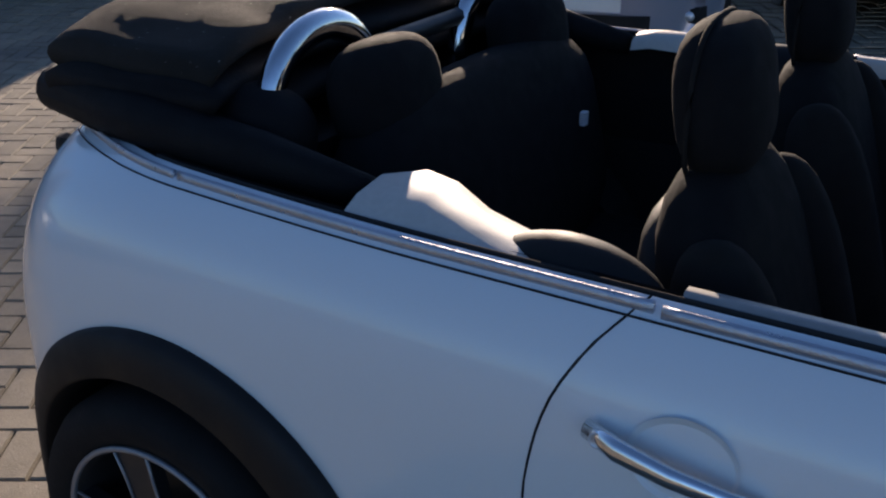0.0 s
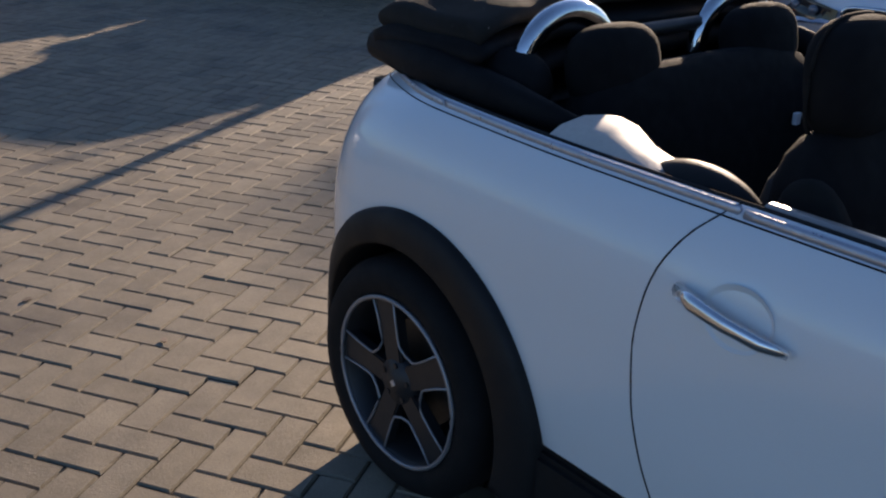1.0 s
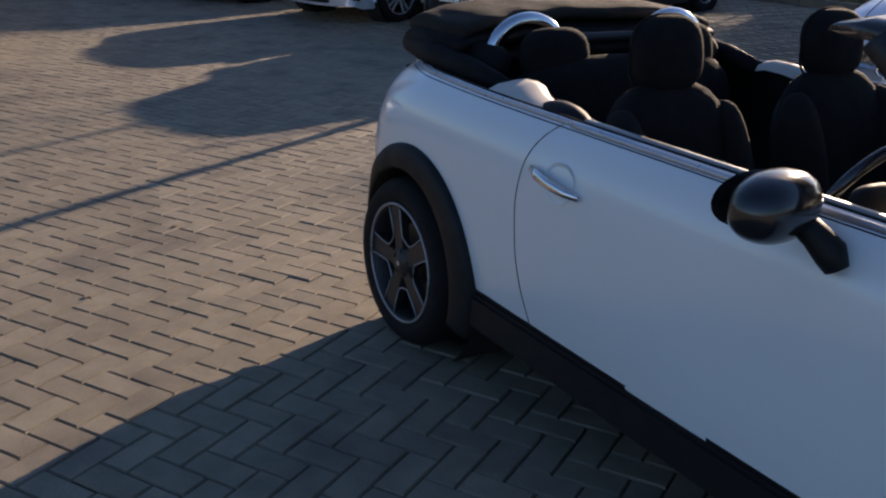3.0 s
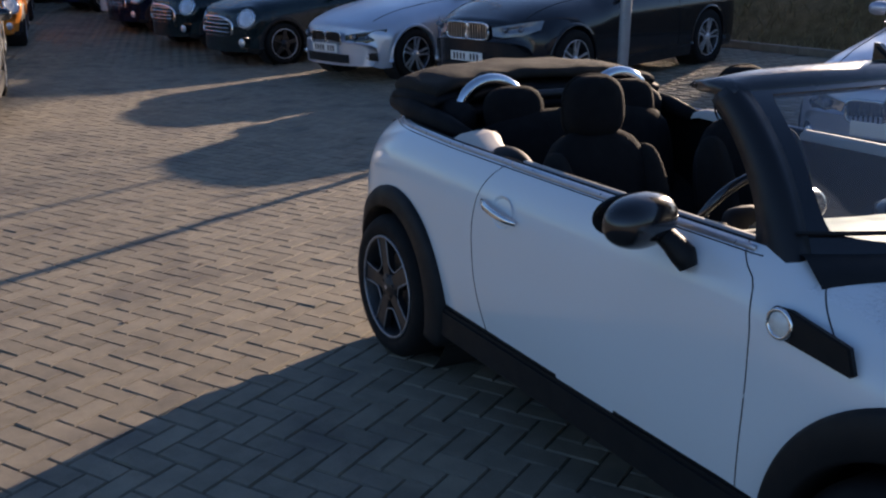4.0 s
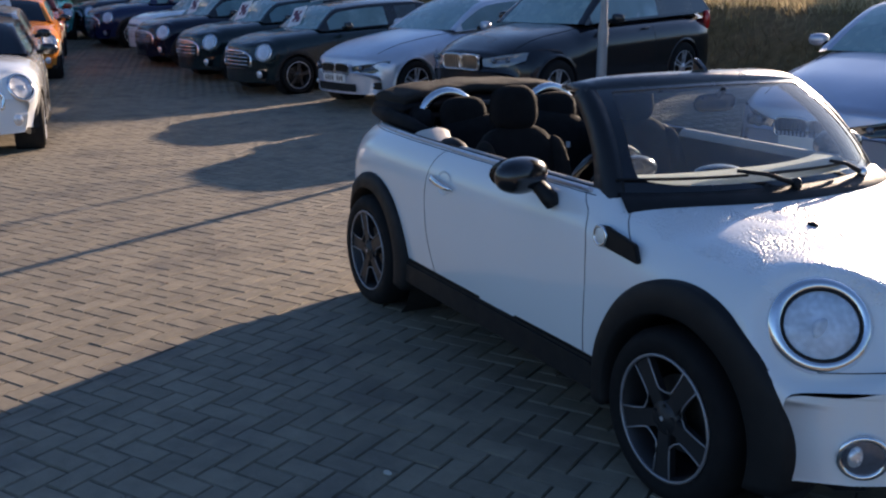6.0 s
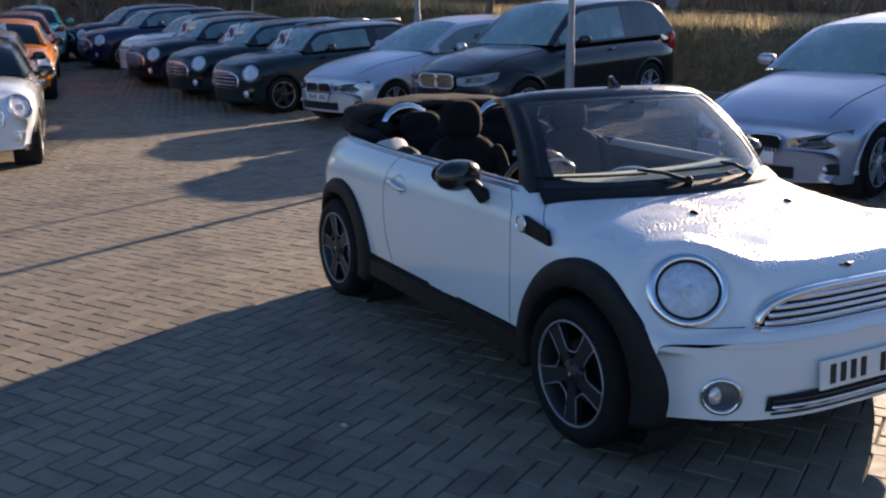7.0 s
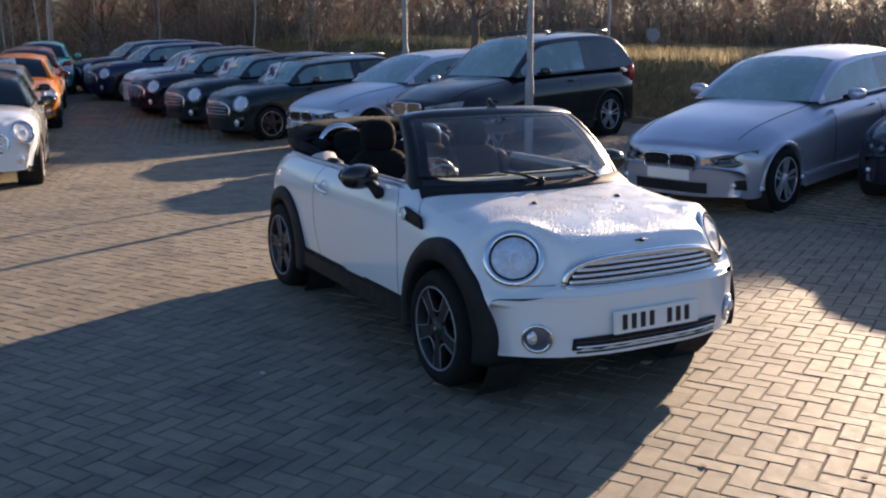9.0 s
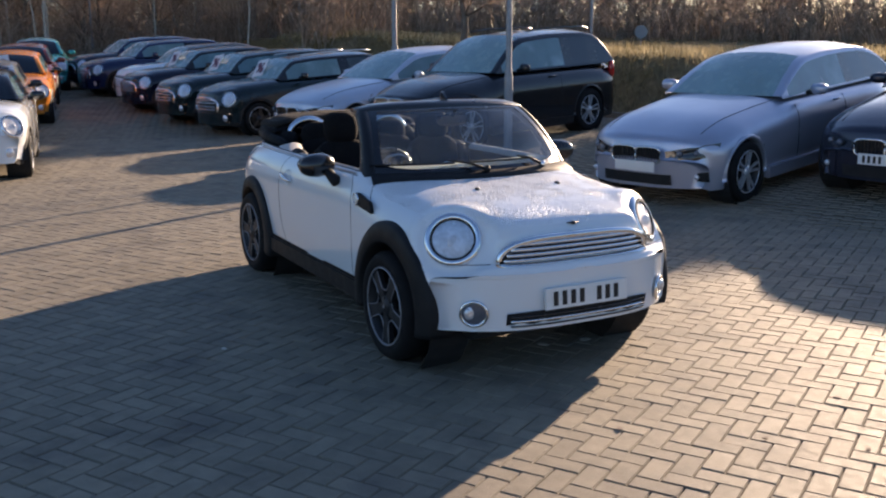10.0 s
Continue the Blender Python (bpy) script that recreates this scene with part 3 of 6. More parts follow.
# ---- the white convertible ----
car = thing("convertible_car", Matrix.Identity(4), "white two-door convertible with folded black soft top, parked on block paving", "car")
H = Hull(
    wide=curve((-0.66, 0.655), (-0.5, 0.735), (-0.3, 0.778), (0.0, 0.795), (0.5, 0.81), (1.3, 0.815), (2.0, 0.81), (2.5, 0.803), (2.8, 0.805), (3.0, 0.805), (3.1, 0.80), (3.2, 0.775)),
    top=curve((-0.66, 0.60), (-0.64, 0.70), (-0.59, 0.82), (-0.50, 0.94), (-0.38, 1.01), (0.0, 1.028), (0.5, 1.04), (1.9, 1.04), (2.0, 1.012), (2.05, 0.987), (2.12, 0.973), (2.25, 0.957), (2.5, 0.932),
              (2.75, 0.907), (2.95, 0.866), (3.05, 0.828), (3.095, 0.783), (3.112, 0.745), (3.122, 0.645), (3.145, 0.626), (3.18, 0.612), (3.2, 0.585)),
    low=curve((-0.66, 0.36), (-0.55, 0.25), (-0.4, 0.22), (0.2, 0.235), (2.2, 0.235), (2.9, 0.24), (3.1, 0.25), (3.2, 0.29)),
    mid=curve((-0.6, 0.5), (0.0, 0.58), (2.2, 0.60), (2.8, 0.56), (3.2, 0.47)),
    box_n=curve((-0.66, 3.4), (-0.3, 4.4), (0.0, 5.2), (2.0, 5.2), (2.3, 4.4), (2.7, 4.6), (3.0, 5.0), (3.1, 5.2), (3.14, 9.0), (3.2, 9.0)),
    bow_front=curve((2.1, 0.0), (2.5, 0.03), (2.8, 0.11), (3.0, 0.19), (3.1, 0.225), (3.2, 0.275)),
    bow_rear=curve((-0.66, 0.17), (-0.4, 0.10), (0.0, 0.02), (0.4, 0.0)),
    x_front=3.2, x_rear=-0.66, tuck=0.035)
BELT = 0.985


door_back = curve((0.30, 0.82), (0.39, 0.765), (0.50, 0.715), (0.60, 0.688), (0.72, 0.676), (0.79, 0.683), (0.85, 0.696), (0.93, 0.735), (0.99, 0.79))


door_front = curve((0.37, 1.975), (0.63, 1.985), (0.79, 1.979), (0.84, 1.968), (0.91, 1.95), (0.96, 1.885), (0.99, 1.855))


def hero_panel(x, y, z, side):
    if x < 2.05 and x > -0.30 and z > BELT:
        return None
    if x <= -0.30 and z > BELT and x > -0.43:
        return None
    if z < (0.275 if x < 2.7 else 0.262) and (x < 0.5 or x > 1.9):
        return ("front_lower_trim|" if x > 2.7 else "front_liner_trim|" if x > 1.9 else "rear_lower_trim|" if x < -0.2 else "rear_liner_trim|") + ("l" if side > 0 else "r")
    if z < 0.365 and 0.3 <= x <= 2.2:
        return "sill|" + ("l" if side > 0 else "r")
    if door_front(z) > x > door_back(z) and z <= BELT and y > 0.5:
        return "door|" + ("l" if side > 0 else "r")
    if x > 2.95 - 0.05 * y and z < 0.62:
        return "front_bumper"
    if x > 2.06 and z > 0.80 and y < 0.72:
        return "bonnet"
    return "body" if x < 1.5 else "front_wing|" + ("l" if side > 0 else "r")


hero_mats = {"body": WHITE, "door|l": WHITE, "door|r": WHITE, "front_bumper": WHITE, "bonnet": WET_WHITE, "sill|l": CLAD, "sill|r": CLAD,
             "front_wing|l": WHITE, "front_wing|r": WHITE}
for k in ("front_lower_trim|", "front_liner_trim|", "rear_lower_trim|", "rear_liner_trim|"):
    for e in ("", "l", "r"):
        hero_mats[k + e] = CLAD
hx = np.r_[np.linspace(-0.66, -0.3, 28), np.linspace(-0.28, 2.0, 104), np.linspace(2.02, 2.9, 40), np.linspace(2.92, 3.09, 14), np.linspace(3.095, 3.2, 22)]
HERO_LAMP = lamp_seat(H, 0.622, 0.739, 0.152, x=2.897)
panels(H, hx, 64, hero_panel, hero_mats, car, wheels=((0.01, 0.305, 0.39), (2.505, 0.325, 0.40)), seats=(HERO_LAMP,), cut=(-0.45, 2.03, BELT),
       labels={"bonnet": "white bonnet beaded with melting frost", "sill|l": "black plastic sill", "sill|r": "black plastic sill"})

for wx in (0.0, 2.467):
    for s in (1, -1):
        cx, cz = (0.015, 0.305) if wx < 1 else (2.497, 0.318)
        arch_ring("arch_trim", cx, cz, 0.352, 0.442 if wx < 1 else 0.448, 0.70, 0.845, -14, 194, s, CLAD, car, "black plastic wheel-arch trim",
                  hull=H, proud=0.032, shift=(0.022, 0.0) if wx < 1 else (0.016, 0.024), steps=56, lean_in=0.0 if wx < 1 else 0.2)
        well(cx, cz, 0.385, 0.74, 0.50, s, car)
        wheel(car, wx, 0.305, 0.826, s, 0.308, 0.222, 0.20, 5, "two_tone", -14 if wx < 1 else 34, "five-spoke two-tone alloy wheel")

# sills and dark strips along the flanks
for s in (1, -1):
    bm = bmesh.new()
    o = [(0.38, 0.31), (0.42, 0.362), (2.05, 0.368), (2.10, 0.31), (2.07, 0.245), (0.42, 0.245)]
    prism(bm, o, 0.05 * -s, Matrix.Translation((0, 0.818 * s, 0)), 0.012)
    part("side_skirt", bm, CLAD, car, "black plastic side skirt")

bm = bmesh.new()
o = [(-0.52, 0.30), (-0.40, 0.21), (0.40, 0.175), (2.10, 0.175), (2.95, 0.20), (3.06, 0.25), (3.02, 0.30), (-0.50, 0.34)]
prism(bm, o, 1.10, Matrix.Translation((0, -0.55, 0)), 0.01)
part("underbody", bm, SEAM, car, "dark underbody")

# shut lines
def skin_line(pts, name="panel_gap", r=0.0021, lift=-0.0003):
    for s in (1, -1):
        bm = bmesh.new()
        out = []
        for x, z in pts:
            X, y, zz = H.point(x, z)
            out.append((X, s * (y + lift), zz))
        tube(bm, out, r, 5)
        part(name, bm, SEAM, car)


skin_line([(door_back(z), z) for z in np.linspace(0.985, 0.37, 26)])
skin_line([(door_front(z), z) for z in np.linspace(0.985, 0.37, 30)])
skin_line([(2.075 + 0.19 * (0.945 - z) / 0.145, z) for z in np.linspace(0.95, 0.80, 12)])
skin_line([(2.90 + 0.02 * k, 0.624) for k in range(11)])
bm = bmesh.new()
tube(bm, [(float(H.bent(3.128, y, float(H.wide(3.128)))), y, 0.630) for y in np.linspace(-0.70, 0.70, 44)], 0.002, 5)
part("panel_gap", bm, SEAM, car)

# chrome belt strips: tail to door, and along the door
def belt(x0, x1, r, z, name, mat, out=0.004, sq=(0.55, 1.0), n=30, label=""):
    for s in (1, -1):
        bm = bmesh.new()
        pts = []
        for x in np.linspace(x0, x1, n):
            X, y, zz = H.point(x, z)
            pts.append((X, s * (y + out), zz))
        tube(bm, pts, r, 8, squash=sq)
        part(name, bm, mat, car, label, smooth=True)


belt(-0.432, -0.02, 0.0105, 0.978, "belt_strip", BELT_CHROME, n=60, label="chrome belt strip")
belt(-0.008, 0.795, 0.0105, 0.978, "belt_strip", BELT_CHROME, n=40, label="chrome belt strip")
belt(0.806, 1.90, 0.0105, 0.976, "belt_strip", BELT_CHROME, n=50, label="chrome belt strip")
belt(-0.10, 1.93, 0.009, 0.980, "window_seal", SEAM, out=-0.018, n=70)
belt(-0.42, 1.93, 0.0022, 0.9665, "strip_gap", SEAM, out=0.0, n=90)

# door handles, side indicators with dark scuttles
for s in (1, -1):
    bm = bmesh.new()
    X, y, z = H.point(0.87, 0.835)
    rim = ring_pts((X, s * (y + 0.003), 0.836), 0.066, 0.056, (0, s, 0.12))
    dome(bm, rim, (0, s, 0.12), -0.02)
    part("handle_recess", bm, WHITE, car, smooth=True)
    bm = bmesh.new()
    pts = [(0.755, 0.848), (0.80, 0.844), (0.865, 0.836), (0.93, 0.827), (0.972, 0.820)]
    tube(bm, [(x, s * (H.point(x, zz)[1] + d), zz) for (x, zz), d in zip(pts, (0.012, 0.030, 0.036, 0.030, 0.012))], [0.014, 0.016, 0.014, 0.0125, 0.008], 10, squash=(0.7, 1.0))
    h = part("door_handle", bm, CHROME, car, "chrome door handle", smooth=True)
    bm = bmesh.new()
    tube(bm, ring_pts((0.775, s * (H.point(0.775, 0.846)[1] + 0.026), 0.846), 0.009, 0.009, (0, s, 0.1), 14), 0.003, 5, closed=True)
    part("key_lock", bm, ALLOY, h)
    bm = bmesh.new()
    prism(bm, [(2.025, 0.865), (2.04, 0.885), (2.09, 0.89), (2.255, 0.858), (2.275, 0.80), (2.265, 0.792), (2.06, 0.815), (2.03, 0.835)], 0.02 * s,
          Matrix.Translation((0, s * 0.788, 0)), 0.004)
    sc = part("side_scuttle", bm, CLAD, car, "black side scuttle")
    bm = bmesh.new()
    tube(bm, ring_pts((2.068, s * 0.812, 0.852), 0.034, 0.034, (0, s, 0), 28), 0.006, 6, closed=True)
    part("indicator_ring", bm, CHROME, sc, smooth=True)
    bm = bmesh.new()
    dome(bm, ring_pts((2.068, s * 0.811, 0.852), 0.033, 0.033, (0, s, 0), 28), (0, s, 0), 0.012)
    part("indicator", bm, AMBER, sc, "clear round side indicator", smooth=True)

# mirrors
for s in (1, -1):
    bm = pad((1.650, s * 0.885, 1.008), (0.072, 0.122, 0.072), pose(0, 0, 0, 0, 0, -12 * s), 2.25)
    mr = part("door_mirror", bm, GLOSS_BLACK, car, "gloss black door mirror", smooth=True)
    bm = bmesh.new()
    tube(bm, [(1.672, s * 0.842, 0.985), (1.705, s * 0.822, 0.955), (1.735, s * 0.806, 0.925), (1.752, s * 0.800, 0.895)], [0.034, 0.036, 0.042, 0.030], 12, squash=(1.0, 0.8))
    part("mirror_foot", bm, CLAD, mr, smooth=True)
    bm = bmesh.new()
    dome(bm, ring_pts((1.592, s * 0.888, 1.008), 0.100, 0.060, (-1, -0.15 * s, 0), 24), (-1, -0.15 * s, 0), 0.006)
    part("mirror_glass", bm, CHROME, mr, smooth=True)

# headlamps, fog lamps
for s in (1, -1):
    head_lamp(car, HERO_LAMP, 0.136, 0.128, s, 0.021)
    n = Vector((0.80, s * 0.60, -0.05))
    c = Vector((float(H.bent(3.2, 0.60, 0.775)), s * 0.60, 0.385)) + n.normalized() * 0.004
    bm = bmesh.new()
    tube(bm, ring_pts(c, 0.068, 0.064, n, 28), 0.010, 7, closed=True)
    fl = part("fog_lamp", bm, CHROME, car, "fog lamp with chrome ring", smooth=True)
    bm = bmesh.new()
    dome(bm, ring_pts(c, 0.066, 0.062, n, 28), n, 0.003)
    part("recess", bm, SMOKED_LAMP, fl, smooth=True)
    bm = bmesh.new()
    ellipsoid(bm, c + n.normalized() * 0.002 + Vector((-0.012, 0.016 * s, 0.004)), (0.014, 0.034, 0.034))
    part("lens", bm, LAMP_CLEAR, fl, smooth=True)


def nose_x(y, base=3.138):
    return base - 0.23 * (abs(y) / 0.795) ** 3.2


# grille: dark backing, chrome frame and slats
def grille_edge(t):
    """Closed outline (y, z) of the grille: flat below, arched above."""
    y = 0.47 * math.cos(t)
    k = abs(math.sin(t))
    return (0.47 * math.copysign(abs(math.cos(t)) ** 0.55, math.cos(t)), 0.628 + (0.128 * k**0.75 if math.sin(t) > 0 else -0.018 * k**0.6))


edge = [grille_edge(2 * math.pi * k / 56) for k in range(56)]
bm = bmesh.new()
tube(bm, [(nose_x(y) + 0.004 - 0.10 * max(0.0, z - 0.70), y, z) for y, z in edge], 0.018, 8, closed=True)
gr = part("grille", bm, CHROME, car, "chrome grille with horizontal slats", smooth=True)
bm = bmesh.new()
vs = [bm.verts.new((nose_x(y) - 0.006 - 0.10 * max(0.0, z - 0.70), y, z)) for y, z in edge]
for k in range(28):
    a, b = k, k + 1
    c, d = (56 - k) % 56, (56 - k - 1) % 56
    ids = list(dict.fromkeys([a, b, d, c]))
    if len(ids) > 2:
        bm.faces.new([vs[i] for i in ids])
part("grille_backing", bm, SEAM, gr)
for z, half in ((0.646, 0.445), (0.674, 0.432), (0.702, 0.41), (0.729, 0.35)):
    bm = bmesh.new()
    tube(bm, [(nose_x(y) + 0.006 - 0.10 * max(0.0, z - 0.70), y, z) for y in np.linspace(-half, half, 24)], 0.0112, 8, squash=(1.0, 0.9))
    part("slat", bm, CHROME, gr, smooth=True)

# lower intake with a chrome bar, plate and its dark carrier
def bumper_x(y):
    return 3.205 - 0.275 * (abs(y) / 0.775) ** 3.2


bm = bmesh.new()
ys = np.linspace(-0.45, 0.45, 25)
lo = [bm.verts.new((bumper_x(y) - 0.009, y, 0.300 + 0.015 * abs(y / 0.45) ** 3)) for y in ys]
hi = [bm.verts.new((bumper_x(y) + 0.004, y, 0.392 - 0.01 * abs(y / 0.45) ** 3)) for y in ys]
for k in range(24):
    bm.faces.new((lo[k], lo[k + 1], hi[k + 1], hi[k]))
ik = part("lower_intake", bm, SEAM, car, "dark lower intake with a chrome bar")
for z, r in ((0.338, 0.008), (0.312, 0.005), (0.362, 0.005)):
    bm = bmesh.new()
    tube(bm, [(bumper_x(y) + 0.002 - 0.05 * (0.36 - z), y, z) for y in np.linspace(-0.43, 0.43, 24)], r, 6)
    part("intake_bar", bm, CHROME if r > 0.006 else GLOSS_BLACK, ik, smooth=True)
number_plate(car, pose(3.222, 0.0, 0.448, 0, 0, 90) @ pose(0, 0, 0, -4, 0, 0))

# bonnet badge, washer jets
bm = bmesh.new()
tube(bm, [(3.085 - abs(y) * 0.10, y, 0.806 + abs(y) * 0.05) for y in np.linspace(-0.038, 0.038, 11)], [0.003, 0.006, 0.008, 0.007, 0.014, 0.018, 0.014, 0.007, 0.008, 0.006, 0.003], 8, squash=(1, 0.6))
part("badge", bm, DARK_ALLOY, car, "dark winged badge shape", smooth=True)
for y in (-0.265, 0.28):
    bm = bmesh.new()
    ellipsoid(bm, (2.53, y, float(H.top(2.53)) - 0.001), (0.022, 0.014, 0.012), seg=12, rings=8)
    part("washer_jet", bm, CLAD, car, smooth=True)
# windscreen: glass, black surround, header, cowl
def screen_edge(v, low):
    """v from -1 to 1 across the car; low edge or high edge of the screen."""
    if low:
        return Vector((2.195 - 0.205 * abs(v) ** 2.4, 0.688 * v, 0.985 - 0.006 * abs(v) ** 2))
    return Vector((1.728 - 0.085 * abs(v) ** 2.2, 0.572 * v, 1.340 - 0.018 * abs(v) ** 2))


def screen_at(v, t, inset=0.0):
    p = screen_edge(v, True).lerp(screen_edge(v, False), t)
    bow = 0.035 * 4 * t * (1 - t)
    return p + Vector((0.55, 0, 0.83)) * (bow - inset)


def screen_patch(v0, v1, t0, t1, lift, nv, ntt):
    bm = bmesh.new()
    g = [[bm.verts.new(screen_at(v, t, -lift)) for v in np.linspace(v0, v1, nv)] for t in np.linspace(t0, t1, ntt)]
    for i in range(ntt - 1):
        for k in range(nv - 1):
            bm.faces.new((g[i][k], g[i][k + 1], g[i + 1][k + 1], g[i + 1][k]))
    return bm


ws = part("windscreen", screen_patch(-0.97, 0.97, 0.03, 0.97, 0.0, 30, 14), GLASS, car, "clear windscreen with black edge", smooth=True)
ws.visible_shadow = False
bm = bmesh.new()
g = [[bm.verts.new(screen_at(v, (0.045 + 0.15 * abs(v) ** 8) * k / 3, -0.003)) for v in np.linspace(-0.96, 0.96, 41)] for k in range(4)]
for i in range(3):
    for k in range(40):
        bm.faces.new((g[i][k], g[i][k + 1], g[i + 1][k + 1], g[i + 1][k]))
part("screen_band", bm, GLOSS_BLACK, ws, smooth=True)
part("screen_band", screen_patch(-0.96, 0.96, 0.945, 0.99, 0.003, 30, 3), GLOSS_BLACK, ws, smooth=True)
for s in (1, -1):
    bm = bmesh.new()
    g = [[bm.verts.new(screen_at(s * v, t, -0.003)) for v in np.linspace(0.915 - 0.035 * t - 0.10 * math.exp(-t / 0.07) - 0.05 * math.exp((t - 1) / 0.06), 0.985, 4)] for t in np.linspace(0.0, 0.98, 30)]
    for i in range(29):
        for k in range(3):
            bm.faces.new((g[i][k], g[i][k + 1], g[i + 1][k + 1], g[i + 1][k]))
    part("screen_band", bm, GLOSS_BLACK, ws, smooth=True)
    bm = bmesh.new()
    # a flat-faced pillar that widens towards the scuttle
    loops = []
    for t in np.linspace(-0.14, 1.04, 22):
        foot = math.exp(-max(t, 0.0) / 0.16)
        e, i_ = screen_at(s * 1.0, t), screen_at(s * 0.955, t)
        ring_ = [i_ + Vector((0, 0, 0.004)), e + Vector((0.002, s * 0.004, 0.005)), e + Vector((-0.014, s * 0.024, -0.002)), e + Vector((-0.036, s * 0.030, -0.020)),
                 e + Vector((-0.062 - 0.05 * foot, s * (0.022 + 0.012 * foot), -0.042)), e + Vector((-0.070 - 0.05 * foot, -s * 0.006, -0.052)), i_ + Vector((-0.045, -s * 0.012, -0.040))]
        loops.append([bm.verts.new(p) for p in ring_])
    for lo_, hi_ in zip(loops, loops[1:]):
        for k in range(7):
            bm.faces.new((lo_[k], lo_[(k + 1) % 7], hi_[(k + 1) % 7], hi_[k]))
    bm.faces.new(loops[0][::-1])
    bm.faces.new(loops[-1])
    part("screen_pillar", bm, PILLAR, car, "satin black windscreen pillar", smooth=True)
bm = bmesh.new()
vs = np.linspace(-1.03, 1.03, 31)
prof = [(0.010, -0.010), (0.004, 0.010), (-0.035, 0.034), (-0.09, 0.041), (-0.15, 0.024), (-0.165, -0.006), (-0.12, -0.030), (-0.03, -0.035)]
g = []
for v in vs:
    e, k = screen_edge(v, False), 1 - 0.45 * abs(v) ** 8
    g.append([bm.verts.new(e + Vector((dx, 0, dz * k))) for dx, dz in prof])
for i in range(30):
    for k in range(8):
        bm.faces.new((g[i][k], g[i][(k + 1) % 8], g[i + 1][(k + 1) % 8], g[i + 1][k]))
bm.faces.new(g[0])
bm.faces.new(g[-1][::-1])
part("screen_header", bm, material("wet_black_header", (0.012, 0.012, 0.014), 0.35, vary=0.15, bump=0.6, bump_scale=160, coat=0.7), car, "black windscreen header beaded with water", smooth=True)
bm = bmesh.new()
prism(bm, [(0, 0), (0.075, 0.0), (0.055, 0.022), (0.015, 0.05), (0.0, 0.052)], 0.040, Matrix.Translation((1.610, -0.020, 1.376)), 0.010)
part("aerial_fin", bm, GLOSS_BLACK, car)
def top_at(x, y):
    """Height of the upper skin over a place on the plan."""
    X, yy, zz = H.section(x, 300)
    up = zz > 0.64
    return float(np.interp(abs(y), yy[up][::-1], zz[up][::-1]))


bm = bmesh.new()
g = []
for v in np.linspace(-0.99, 0.99, 41):
    e = screen_edge(v, True)
    q = e + Vector((0.095, 0.03 * v, 0))
    q.z = top_at(q.x + 0.004, q.y) + 0.006
    g.append([bm.verts.new(p) for p in (e + Vector((-0.02, 0, 0.004)), e + Vector((0.02, 0.01 * v, 0.004)), q, q + Vector((0.006, 0, -0.03)))])
for i in range(40):
    for k in range(3):
        bm.faces.new((g[i][k], g[i + 1][k], g[i + 1][k + 1], g[i][k + 1]))
part("cowl", bm, CLAD, car, smooth=True)
for base_y, tip_v in ((-0.02, -0.72), (0.40, 0.10)):
    a = screen_edge(base_y / 0.66, True) + Vector((0.035, 0, 0.012))
    b = screen_at((base_y / 0.66 + tip_v) / 2, 0.10, -0.03)
    c = screen_at(tip_v, 0.10, -0.016)
    bm = bmesh.new()
    tube(bm, [a, a.lerp(b, 0.5) + Vector((0, 0, 0.012)), b], [0.012, 0.009, 0.007], 6)
    wp = part("wiper", bm, CLAD, car, "black windscreen wiper", smooth=True)
    bm = bmesh.new()
    tube(bm, [screen_at(v, 0.085, -0.014) for v in np.linspace(tip_v - 0.28, tip_v + 0.42, 14)], 0.006, 5)
    part("wiper_blade", bm, CLAD, wp)
    bm = bmesh.new()
    ellipsoid(bm, a, (0.02, 0.02, 0.025), seg=12, rings=8)
    part("wiper_pivot", bm, CHROME if base_y > 0 else CLAD, wp, smooth=True)

# ---- its cabin ----
bm = bmesh.new()
g = []
for x in np.linspace(-0.20, 2.0, 40):
    w = min(H.point(max(x, -0.28), 0.9)[1] - 0.075, H.point(max(x, -0.28), 0.98)[1] - 0.035)
    g.append([bm.verts.new(p) for p in ((x, -w, 0.985), (x, -w - 0.012, 0.7), (x, -w + 0.05, 0.32), (x, 0, 0.30), (x, w - 0.05, 0.32), (x, w + 0.012, 0.7), (x, w, 0.985))])
for i in range(39):
    for k in range(6):
        bm.faces.new((g[i][k], g[i][k + 1], g[i + 1][k + 1], g[i + 1][k]))
bm.faces.new(g[0])
bm.faces.new(g[-1][::-1])
part("cabin_tub", bm, TRIM_DARK, car, "dark cabin lining", smooth=False)
